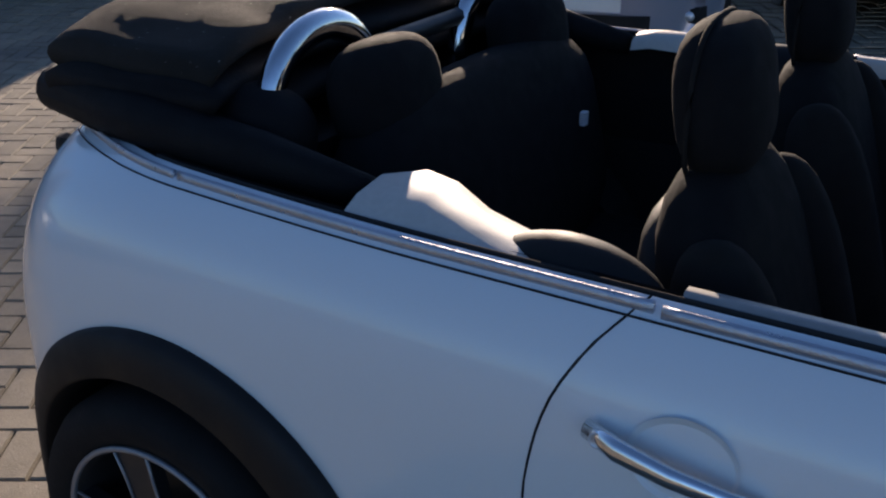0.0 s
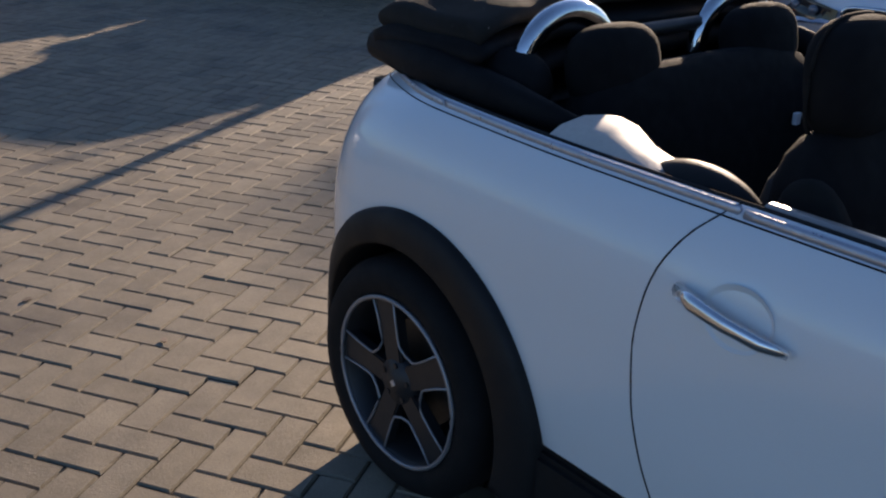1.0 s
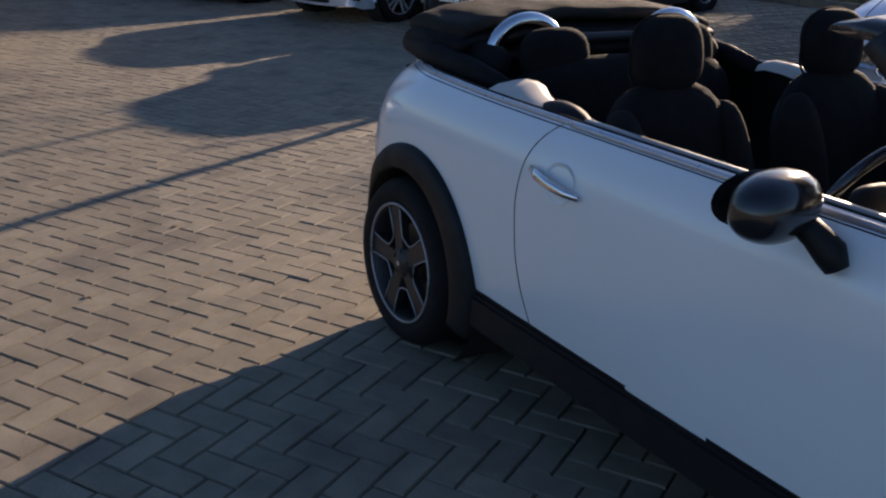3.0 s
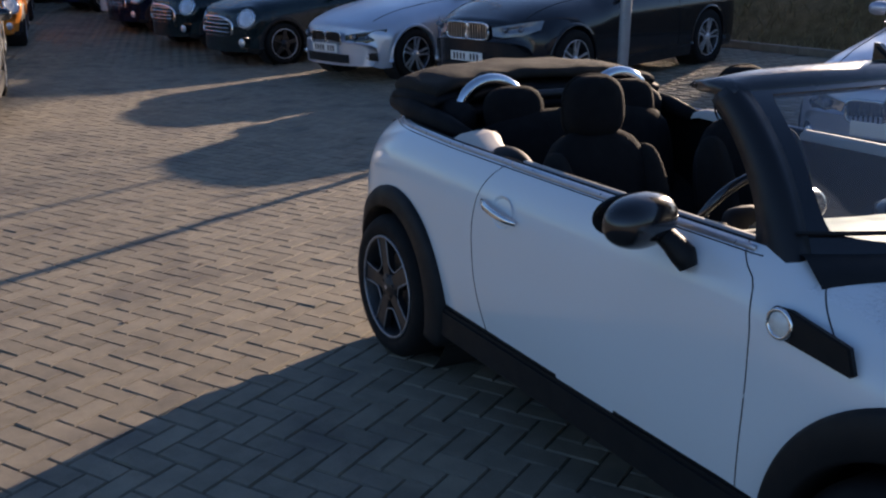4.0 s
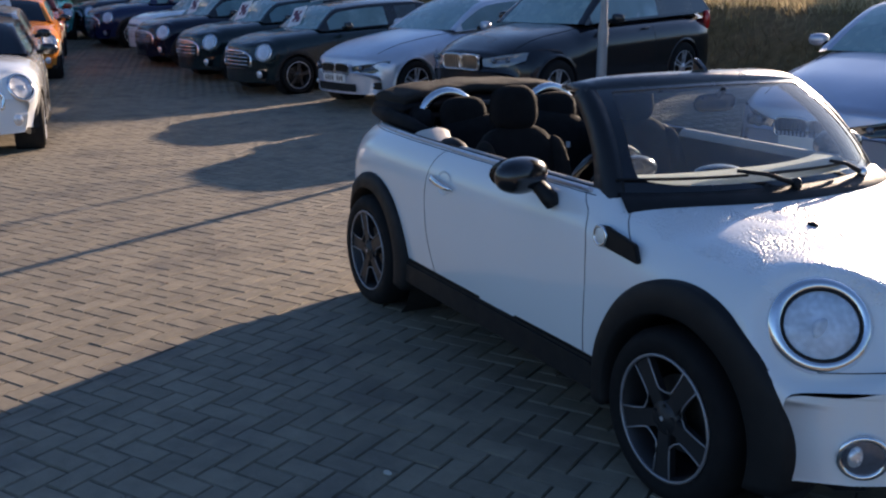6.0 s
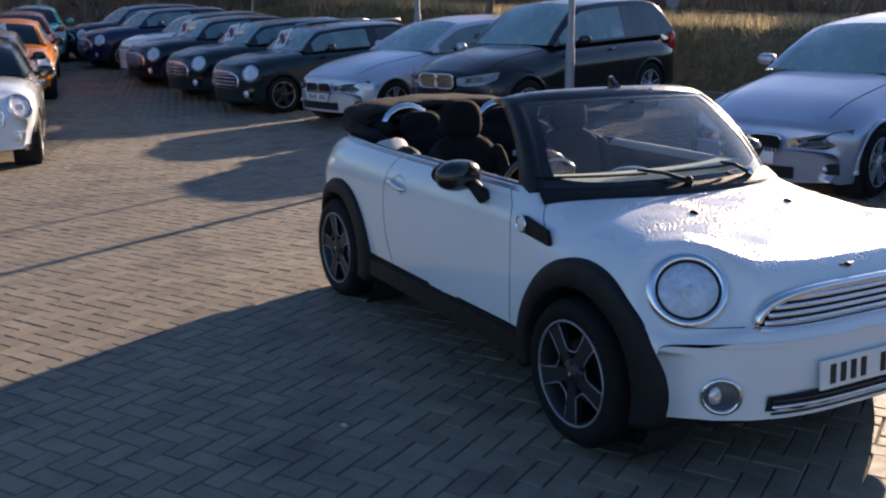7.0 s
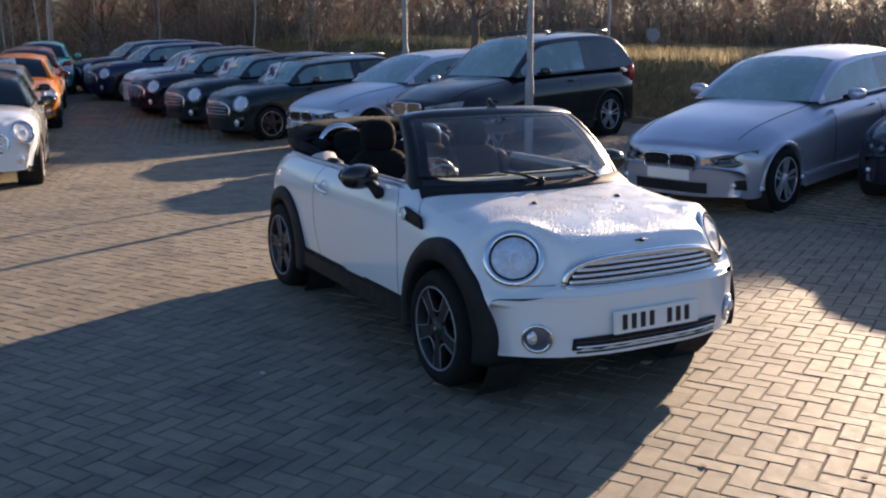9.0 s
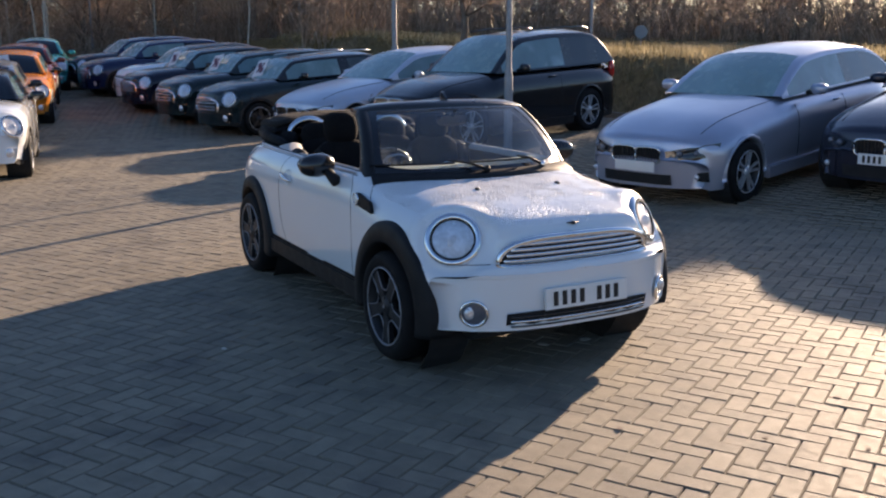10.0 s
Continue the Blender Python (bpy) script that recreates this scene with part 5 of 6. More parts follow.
            part("grille_backing", bm, SEAM, kg)
            for q in np.linspace(-0.11, 0.11, 8):
                bm = bmesh.new()
                tube(bm, [(nx(0.17) + 0.052, s * 0.155 + q * big, zg - 0.06 * big), (nx(0.17) + 0.052, s * 0.155 + q * big, zg + 0.06 * big)], 0.006, 4)
                part("bar", bm, CHROME if face == "suv" else GLOSS_BLACK, kg)
            # swept headlamp
            hp = []
            for y_, z_ in ((0.34, zg + 0.045), (0.50, zg + 0.075), (0.70, zg + 0.11), (0.81, zg + 0.125), (0.80, zg + 0.02), (0.66, zg - 0.045), (0.48, zg - 0.06), (0.36, zg - 0.045)):
                yy = y_ * half / 0.91
                hp.append(Vector((nx(yy) + 0.035 - 0.35 * max(0, z_ - zg) - 0.22 * max(0, y_ - 0.6), s * yy, z_)))
            bm = bmesh.new()
            dome(bm, hp, (0.9, 0.35 * s, 0.2), 0.03, 4)
            hl_ = part("head_lamp", bm, SMOKED_LAMP if face == "suv" else DARK_GLASS, c, "swept clear headlamp", smooth=True)
            for y_ in (0.50, 0.64):
                yy = y_ * half / 0.91
                bm = bmesh.new()
                ellipsoid(bm, (nx(yy) + 0.03 - 0.03 * (y_ > 0.6), s * yy, zg + 0.025), (0.030, 0.034, 0.034), seg=14, rings=8)
                part("projector", bm, SMOKED_LAMP, hl_, smooth=True)
            bm = bmesh.new()
            prism(bm, [(-0.13, -0.045), (0.13, -0.06), (0.12, 0.05), (-0.08, 0.05)], 0.02, pose(float(h.bent(xf, 0.66 * half / 0.91, half * 0.82)) - 0.004, s * 0.66 * half / 0.91, 0.36, 0, 0, 90 + 32 * s), 0.006)
            fi = part("corner_intake", bm, GLOSS_BLACK, c)
            bm = bmesh.new()
            ellipsoid(bm, (float(h.bent(xf, 0.66 * half / 0.91, half * 0.82)) + 0.014, s * 0.66 * half / 0.91, 0.36), (0.02, 0.03, 0.03), seg=12, rings=8)
            part("fog_lamp", bm, LAMP_CLEAR, fi, smooth=True)
        # bonnet edges
        for s in (1, -1):
            pts = []
            for q in np.linspace(xa + 0.02, xf - 0.30, 16):
                X_, y_, z_ = h.section(q, 200)
                yy = half * (0.74 - 0.10 * (q - xa) / (xf - xa))
                k_ = z_ > 0.6
                pts.append((float(np.interp(yy, y_[k_][::-1], X_[k_][::-1])), s * yy, float(np.interp(yy, y_[k_][::-1], z_[k_][::-1])) + 0.001))
            bm = bmesh.new()
            tube(bm, pts, 0.0045, 4)
            part("bonnet_gap", bm, SEAM, c)
        bm = bmesh.new()
        ys = np.linspace(-0.44, 0.44, 15)
        lo = [bm.verts.new((nx(y) + 0.055, y, 0.27)) for y in ys]
        hi = [bm.verts.new((nx(y) + 0.062, y, 0.385)) for y in ys]
        for k in range(14):
            bm.faces.new((lo[k], lo[k + 1], hi[k + 1], hi[k]))
        part("lower_intake", bm, SEAM, c)
    if face != "mini":
        number_plate(c, pose(xf + 0.018, 0.0, 0.46, 0, 0, 90), plate_bars)
    if sticker:
        sy = -0.16

        def on_screen(q):
            return Vector((q + 0.10 * (1 - abs(sy) / half) * (q - xb + 0.05) / (xa - xb + 0.05), sy, float(roof(q))))

        sx = xa - (xa - xb) * 0.36
        up = (on_screen(sx - 0.08) - on_screen(sx + 0.08)).normalized()
        up = up.lerp(Vector((0, 0, 1)), 0.3).normalized()
        m_ = Matrix.Translation(on_screen(sx) + Vector((0.03, 0, 0.02))) @ Matrix((Vector((0, 1, 0)), up, Vector((0, 1, 0)).cross(up))).transposed().to_4x4() @ pose(0, 0, 0, 0, 0, 10)
        bm = boxed(-0.19, -0.20, 0.014, 0.19, 0.20, 0.019)
        bmesh.ops.transform(bm, matrix=m_, verts=bm.verts[:])
        st_ = part("price_card", bm, STICKER_W, c, "white and pink windscreen card")
        for a, b_, r_ in ((-0.075, 0.075, 0.055), (0.075, -0.075, 0.055), (0.0, 0.0, 0.065), (0.075, 0.075, 0.03), (-0.075, -0.075, 0.03)):
            bm = boxed(a - r_, b_ - r_, 0.0195, a + r_, b_ + r_, 0.023)
            bmesh.ops.transform(bm, matrix=m_, verts=bm.verts[:])
            part("card_mark", bm, STICKER_R, st_)
    return c


def mini(m, label, paint_mat, roof_mat, long=False, group="row of small hatchbacks", **k):
    """A small hatchback; long: the five-door estate form."""
    if long:
        return parked("hatchback_car", m, label, group, paint_mat, roof_mat, 3.98, 2.57, 0.76, 0.86, 1.44, 0.99, 1.03, 0.90, (2.0, 1.55, -0.36, -0.58), 0.315, 0.225, 5, "dark", bonnet_n=3.6, **k)
    return parked("hatchback_car", m, label, group, paint_mat, roof_mat, 3.75, 2.48, 0.72, 0.84, 1.41, 0.95, 1.00, 0.88, (1.92, 1.48, -0.27, -0.52), 0.31, 0.222, 5, "bright", bonnet_n=3.6, **k)


def stand(x, y, turn, lift=0.0, run=2.6):
    """A pose on the yard, pitched to the ground under both axles."""
    a = radians(turn)
    z0, z1 = on_ground(x, y), on_ground(x + run * math.cos(a), y + run * math.sin(a))
    return Matrix.Translation((x, y, z0 + lift)) @ pose(0, 0, 0, 0, 0, turn) @ pose(0, 0, 0, 0, -math.degrees(math.atan2(z1 - z0, run)), 0)


ROW, BAY = -80, -75
mini(stand(-12.2, 5.12, ROW), "dark green five-door hatchback with a price card in the windscreen", GREEN_PAINT, BLACK_PAINT, True, sticker=True, roof_rails=True, mirror_mat=GLOSS_BLACK)
mini(stand(-14.3, 4.78, ROW), "dark green hatchback with chrome grille and a price card", GREEN_PAINT, GREEN_PAINT, True, sticker=True, mirror_mat=GLOSS_BLACK)
mini(stand(-16.75, 4.36, ROW), "black hatchback with a price card in the windscreen", NAVY_PAINT, BLACK_PAINT, False, sticker=True, mirror_mat=GLOSS_BLACK)
mini(stand(-18.65, 4.55, ROW), "white small hatchback parked in the row", WHITE, BLACK_PAINT, False, mirror_mat=GLOSS_BLACK)
mini(stand(-21.2, 4.15, ROW), "dark blue hatchback parked in the row", BLUE_PAINT, BLUE_PAINT, True)
mini(stand(-23.6, 4.1, ROW), "navy hatchback parked far down the row", NAVY_PAINT, BLUE_PAINT, True)
GTARGS = dict(length=4.80, base=2.92, front=0.81, half=0.925, height=1.53, belt_z=1.02, cowl=1.05, nose=0.81, screen=(1.98, 1.18, -0.40, -1.05), wheel_r=0.338, rim=0.235, spokes=5, style="split", face="bmw")
parked("saloon_car", stand(-9.75, 6.15, BAY), "pale silver hatchback saloon with misted windscreen", "large parked cars", PALE_SILVER, PALE_SILVER, **GTARGS)
parked("saloon_car", stand(-2.12, 7.52, BAY), "silver hatchback saloon with misted windscreen, on block paving", "large parked cars", SILVER, SILVER, plate_bars=False, **GTARGS)
parked("sport_utility_car", stand(-7.55, 7.12, BAY), "black tall estate car with chrome twin grille", "large parked cars", BLACK_PAINT, BLACK_PAINT, 4.85, 2.93, 0.87, 0.97, 1.77, 1.14, 1.16, 0.92,
       (2.22, 1.45, -0.40, -0.86), 0.375, 0.25, 5, "split", face="suv", roof_rails=True, side_glass=DARK_GLASS)
parked("saloon_car", stand(-0.27, 9.2, BAY), "dark grey saloon with a chrome-edged grille", "large parked cars", PLUM_PAINT, PLUM_PAINT, **{**GTARGS, "height": 1.52, "cowl": 1.03, "belt_z": 1.0, "nose": 0.80})
LEFT = -7.5
mini(stand(-9.45, -2.24, LEFT), "white hatchback with black mirrors and a sheet behind the glass", WHITE, BLACK_PAINT, False, "column of small hatchbacks", mirror_mat=GLOSS_BLACK, glass_mat=DARK_GLASS)
mini(stand(-13.4, -1.86, LEFT), "silver-grey hatchback with black mirrors", GREY_PAINT, GREY_PAINT, False, "column of small hatchbacks", mirror_mat=GLOSS_BLACK, glass_mat=DARK_GLASS)
mini(stand(-17.25, -1.05, LEFT), "orange hatchback with a price card in the windscreen", ORANGE_PAINT, ORANGE_PAINT, False, "column of small hatchbacks", sticker=True, mirror_mat=GLOSS_BLACK, glass_mat=DARK_GLASS)
mini(stand(-21.3, -0.45, LEFT), "red-brown hatchback in the column", RED_PAINT, RED_PAINT, False, "column of small hatchbacks", glass_mat=DARK_GLASS)
mini(stand(-25.4, 0.35, LEFT), "teal hatchback at the end of the column", TEAL_PAINT, TEAL_PAINT, False, "column of small hatchbacks", glass_mat=DARK_GLASS)


# ---- yard, bank and horizon: one sheet ----
def yard_edge(x):
    return 9.0 + 0.02 * (np.asarray(x, float) + 8)


gx = np.unique(np.round(np.r_[np.linspace(-400, -70, 12), np.linspace(-66, -36, 16), np.linspace(-35, 12, 95), np.linspace(14, 60, 12), np.linspace(80, 400, 8)], 3))
gy = np.unique(np.round(np.r_[np.linspace(-400, -40, 10), np.linspace(-30, -9, 10), np.linspace(-8, 16, 73), np.linspace(17, 60, 30), np.linspace(70, 500, 14)], 3))
GX, GY = np.meshgrid(gx, gy, indexing="ij")
GZ = ground_z(GX, np.clip(GY, -60, 80)) + 0.0
BX0, BX1, BY0, BY1 = -34.0, 9.0, -7.5, 8.9
inside = (GX > BX0 - 0.6) & (GX < BX1 + 0.6) & (GY > BY0 - 0.6) & (GY < yard_edge(GX))
bumpy = np.array([[noise.noise((x * 0.6, y * 0.6, 0)) for y in gy] for x in gx])
GZ = np.where(inside, GZ - 0.009, GZ + np.where(GY > yard_edge(GX) + 0.3, 0.09 * bumpy, -0.004))
nyg = len(gy)
verts = np.stack([GX, GY, GZ], -1).reshape(-1, 3)
faces = [(i * nyg + j, (i + 1) * nyg + j, (i + 1) * nyg + j + 1, i * nyg + j + 1) for i in range(len(gx) - 1) for j in range(nyg - 1)]
me = mesh_of("ground", verts, faces, JOINT)
me.materials.append(GRASS)
me.materials.append(BRICK)
slots = []
for i in range(len(gx) - 1):
    for j in range(nyg - 1):
        cx, cy = (gx[i] + gx[i + 1]) / 2, (gy[j] + gy[j + 1]) / 2
        slots.append(1 if cy > yard_edge(cx) or cx < -62 else (0 if BX0 < cx < BX1 and BY0 < cy else 2))
me.polygons.foreach_set("material_index", slots)
ground = tagged(new("ground", me), "block-paved yard running up to a grass bank", "ground", kind="structure")

# kerb along the foot of the bank
pavement = thing("pavement", Matrix.Identity(4), "grey-brown concrete blocks laid in herringbone, stained and sandy", "pavement", kind="structure")
for k in range(44):
    x0 = -34 + k * 0.92
    y0 = float(yard_edge(x0 + 0.46)) - 0.06
    bm = boxed(0.004, -0.06, -0.1, 0.912, 0.06, 0.10, 0.012)
    bmesh.ops.transform(bm, matrix=pose(x0, y0, on_ground(x0 + 0.46, y0), 0, 0, 1.1), verts=bm.verts[:])
    part("kerb_stone", bm, BRICK, pavement)

# ---- trees and scrub ----
def limb(verts, faces, pts, radii, sides):
    base = len(verts)
    for i, p in enumerate(pts):
        d = (pts[min(i + 1, len(pts) - 1)] - pts[max(i - 1, 0)]).normalized()
        s = d.cross(Vector((0.31, 0.87, 0.38))).normalized()
        t = s.cross(d)
        for k in range(sides):
            a = 2 * math.pi * k / sides
            verts.append(p + (s * math.cos(a) + t * math.sin(a)) * radii[i])
    for i in range(len(pts) - 1):
        for k in range(sides):
            faces.append((base + i * sides + k, base + i * sides + (k + 1) % sides, base + (i + 1) * sides + (k + 1) % sides, base + (i + 1) * sides + k))


def bare_tree(name, height, girth, spread, seed, twigs, label, m, slim=False, bark=None):
    """A leafless tree: tapered trunk, limbs, and a crown of fine twigs."""
    r = random.Random(seed)
    tv, tf, cv, cf = [], [], [], []
    trunk = [Vector((0, 0, -0.3))]
    for i in range(1, 9):
        trunk.append(Vector((r.gauss(0, 0.05) * i * 0.25, r.gauss(0, 0.05) * i * 0.25, height * (0.85 if slim else 0.62) * i / 8)))
    limb(tv, tf, trunk, [girth * (1.15 - 0.95 * i / 8) for i in range(9)], 8)
    tips = []
    for k in range(16 if slim else 13):
        i = r.randint(3, 8)
        p, a = trunk[i], r.uniform(0, 2 * math.pi)
        ln = height * r.uniform(0.22, 0.42) * (0.6 if slim else 1.0)
        way = Vector((math.cos(a) * spread, math.sin(a) * spread, r.uniform(0.5, 1.1))).normalized()
        pts = [p]
        for j in range(1, 6):
            way = (way + Vector((r.gauss(0, 0.12), r.gauss(0, 0.12), 0.07))).normalized()
            pts.append(pts[-1] + way * ln / 5)
        limb(tv, tf, pts, [girth * 0.42 * (1 - 0.16 * j) for j in range(6)], 5)
        tips += [(pts[j], way) for j in range(2, 6) for _ in range(2)]
    for k in range(twigs):
        p, way = r.choice(tips)
        w = (way + Vector((r.gauss(0, 0.6), r.gauss(0, 0.6), r.gauss(0.1, 0.45)))).normalized()
        ln = height * r.uniform(0.06, 0.17)
        q = p + w * ln * 0.5 + Vector((r.gauss(0, 0.04), r.gauss(0, 0.04), r.gauss(0, 0.04)))
        e = q + (w + Vector((r.gauss(0, 0.3), r.gauss(0, 0.3), r.gauss(0, 0.3)))).normalized() * ln * 0.6
        limb(cv, cf, [p, q, e], [0.012, 0.008, 0.004], 3)
        if r.random() < 0.7:
            tips.append((q, w))
    t = thing(name, m, label, "tree", "bare winter trees")
    child("trunk", mesh_of("trunk", tv, tf, bark or BARK), t)
    child("crown", mesh_of("crown", cv, cf, TWIG, False), t, "leafless twigs")
    return t


R = random.Random(11)
EYE_END = (7.0, -3.0)


def away(az, dist):
    a = radians(az)
    return EYE_END[0] + dist * math.cos(a), EYE_END[1] + dist * math.sin(a)


def plant(az, dist):
    x, y = away(az, dist)
    return x, y, float(ground_z(x, min(y, 80)))


kinds = []
for k, (h, g_, sp, tw, slim) in enumerate(((9.0, 0.20, 0.9, 900, False), (8.0, 0.15, 0.7, 800, False), (10.0, 0.13, 0.45, 700, True), (7.0, 0.12, 1.0, 900, False), (8.5, 0.17, 0.8, 900, False))):
    x, y, z = plant(129 + 9.5 * k, 52)
    kinds.append(bare_tree("tree", h, g_, sp, 20 + k, tw, "bare brown winter tree behind the bank", pose(x, y, z), slim))
for k in range(150):
    az = R.uniform(124, 182)
    d = R.uniform(46, 92) if az < 158 else R.uniform(50, 85)
    x, y, z = plant(az, d)
    s = R.uniform(0.60, 0.88)
    t = copy_thing(R.choice(kinds), pose(x, y, z, R.uniform(-3, 3), R.uniform(-3, 3), R.uniform(0, 360)))
    t.scale = (s, s, s)
pale = []
for k in range(3):
    x, y, z = plant(160 + 8 * k, 44)
    pale.append(bare_tree("tree", 9.5 + k, 0.034 + 0.006 * k, 0.4, 60 + k, 500, "slim pale-barked bare tree behind the bank", pose(x, y, z), True, PALE_BARK))
for k in range(60):
    az = R.uniform(121, 181)
    x, y, z = plant(az, R.uniform(70, 92) if az < 156 else R.uniform(40, 60))
    s = R.uniform(0.7, 1.1)
    t = copy_thing(R.choice(pale), pose(x, y, z, R.uniform(-4, 4), R.uniform(-4, 4), R.uniform(0, 360)))
    t.scale = (s, s, s)
x, y, z = plant(150.4, 27.5)
bare_tree("tree", 5.2, 0.11, 1.3, 77, 900, "small dark spreading bare tree on the grass bank", pose(x, y, z))


def scrub(name, label, az0, az1, d0, d1, stems, leaves, hmin, hmax, mat, seed):
    r = random.Random(seed)
    v, f = [], []
    for k in range(stems):
        x, y, z = plant(r.uniform(az0, az1), r.uniform(d0, d1))
        h = r.uniform(hmin, hmax) * (0.6 + 0.5 * noise.noise((x * 0.25, y * 0.25, 3)))
        p = Vector((x, y, z - 0.1))
        q = p + Vector((r.gauss(0, 0.22) * h, r.gauss(0, 0.22) * h, h * 0.6))
        e = q + Vector((r.gauss(0, 0.4) * h, r.gauss(0, 0.4) * h, h * r.uniform(0.1, 0.5)))
        limb(v, f, [p, q, e], [0.022, 0.015, 0.006], 3)
        for _ in range(leaves):
            c = p.lerp(q, r.random()) if r.random() < 0.5 else q.lerp(e, r.random())
            a, b = (Vector((r.gauss(0, 1), r.gauss(0, 1), r.gauss(0, 1))).normalized() * r.uniform(0.035, 0.085) for _ in range(2))
            base = len(v)
            v += [c - a, c + b, c + a, c - b * 0.6]
            f.append((base, base + 1, base + 2, base + 3))
    return tagged(new(name, mesh_of(name, v, f, mat, False)), label, "scrub", kind="stuff")


scrub("scrub", "brown bramble and leafless scrub behind the bank", 120, 160, 36, 50, 3600, 5, 1.4, 4.2, SCRUB, 3)
scrub("scrub", "tall dark woodland undergrowth at the yard's end", 156, 184, 46, 66, 5200, 8, 2.5, 6.5, SCRUB, 4)
scrub("far_wood", "distant brown woodland", 116, 139, 90, 124, 2900, 6, 5.0, 10.0, SCRUB, 5)
scrub("far_wood", "thin distant brown woodland with sky between", 138, 157, 86, 124, 1700, 5, 3.0, 6.5, SCRUB, 9)
scrub("far_wood", "distant dark woodland at the yard's end", 155, 190, 84, 120, 3500, 7, 4.0, 9.0, SCRUB, 6)



def shade_tree(x, y, half_x, z0, z1, seed):
    """A stout leafy tree out of view, added to cast shade on the yard."""
    r_ = random.Random(seed)
    base = float(ground_z(x, min(y, 80)))
    t = thing("tree", pose(x, y, base), "unseen dense tree added to shade the yard", "tree", "ivy-clad trees")
    tv, tf, cv, cf = [], [], [], []
    limb(tv, tf, [Vector((0, 0, -0.3 + (z1 - base) * i / 6)) for i in range(7)], [0.28 - 0.03 * i for i in range(7)], 8)
    for _ in range(2600):
        u = r_.random()
        wide_ = half_x * (0.75 + 0.35 * noise.noise((u * 4, seed, 2.0))) * (1.0 if u < 0.8 else 1.0 - 0.5 * (u - 0.8) / 0.2)
        c = Vector((wide_ * max(-1.0, min(1.0, r_.gauss(0, 0.55))), r_.gauss(0, 0.6), z0 - base + (z1 - z0) * u))
        p, q = (Vector((r_.gauss(0, 1), r_.gauss(0, 1), r_.gauss(0, 1))).normalized() * r_.uniform(0.12, 0.24) for _ in range(2))
        k = len(cv)
        cv += [c - p, c + q, c + p, c - q * 0.7]
        cf.append((k, k + 1, k + 2, k + 3))
    child("trunk", mesh_of("trunk", tv, tf, BARK), t)
    child("crown", mesh_of("crown", cv, cf, SHADE_LEAF, False), t, "dense dark leaves that block the low sun")


# unseen trees placed up-sun to darken the gaps between parked cars
shade_tree(-17.1, 30.2, 1.15, 3.2, 8.5, 41)
shade_tree(-12.9, 30.2, 0.95, 3.0, 7.9, 42)

# grass on the bank
r = random.Random(8)
v, f, sv, sf = [], [], [], []
for k in range(26000):
    x = r.uniform(-34, 7)
    y = float(yard_edge(x)) + 0.1 + 6.5 * r.random() ** 1.3
    z = on_ground(x, y) + 0.09 * noise.noise((x * 0.6, y * 0.6, 0)) - 0.02
    h = r.uniform(0.08, 0.30) * (1 + 0.5 * noise.noise((x, y, 7)))
    a = r.uniform(0, math.pi)
    w = Vector((math.cos(a), math.sin(a), 0)) * r.uniform(0.008, 0.02)
    tip = Vector((x + r.gauss(0, 0.09), y + r.gauss(0, 0.09), z + h))
    b = len(v)
    v += [Vector((x, y, z)) - w, Vector((x, y, z)) + w, tip]
    f.append((b, b + 1, b + 2))
for k in range(7000):
    # paler, taller stems, added so that the crest looks sunlit
    x = r.uniform(-34, 7)
    y = float(yard_edge(x)) + 2.3 + 1.6 * r.random()
    z = on_ground(x, y) - 0.02
    a = r.uniform(0, math.pi)
    w = Vector((math.cos(a), math.sin(a), 0)) * r.uniform(0.006, 0.014)
    tip = Vector((x + r.gauss(0, 0.12), y + r.gauss(0, 0.12), z + r.uniform(0.12, 0.36)))
    sv += [Vector((x, y, z)) - w, Vector((x, y, z)) + w, tip]
    sf.append((len(sv) - 3, len(sv) - 2, len(sv) - 1))
tagged(new("dry_stems", mesh_of("dry_stems", sv, sf, STRAW, False)), "pale dry grass stems added to brighten the crest of the bank", "grass", kind="stuff")
tagged(new("grass", mesh_of("grass", v, f, GRASS, False)), "dry yellow-green winter grass on the bank", "grass", kind="stuff")

# ---- posts ----
def lamp_post(x, y, height, thick, label):
    z = float(ground_z(x, min(y, 80)))
    p = thing("lamp_post", pose(x, y, z), label, "lamp post", "yard lamp posts")
    bm = bmesh.new()
    revolve(bm, [(0.0, -0.2), (thick * 1.45, -0.2), (thick * 1.45, 1.12), (thick, 1.25), (thick * 0.8, height), (0, height)], 16, pose(0, 0, 0, 90, 0, 0))
    part("post", bm, STEEL, p, smooth=False, auto=40)
    bm = bmesh.new()
    tube(bm, [(0, 0, height - 0.02), (0.2, -0.3, height + 0.08), (0.4, -0.6, height + 0.12)], thick * 0.5, 8)
    part("arm", bm, STEEL, p, smooth=True)
    bm = boxed(0.28, -0.95, height + 0.08, 0.56, -0.5, height + 0.17, 0.03)
    part("lamp_head", bm, STEEL, p)
    if height > 5 and thick > 0.05:
        bm = boxed(-0.05, -thick * 1.45 - 0.004, 0.35, 0.05, -thick * 1.45 + 0.02, 0.85, 0.006)
        part("access_door", bm, STEEL, p)
    return p


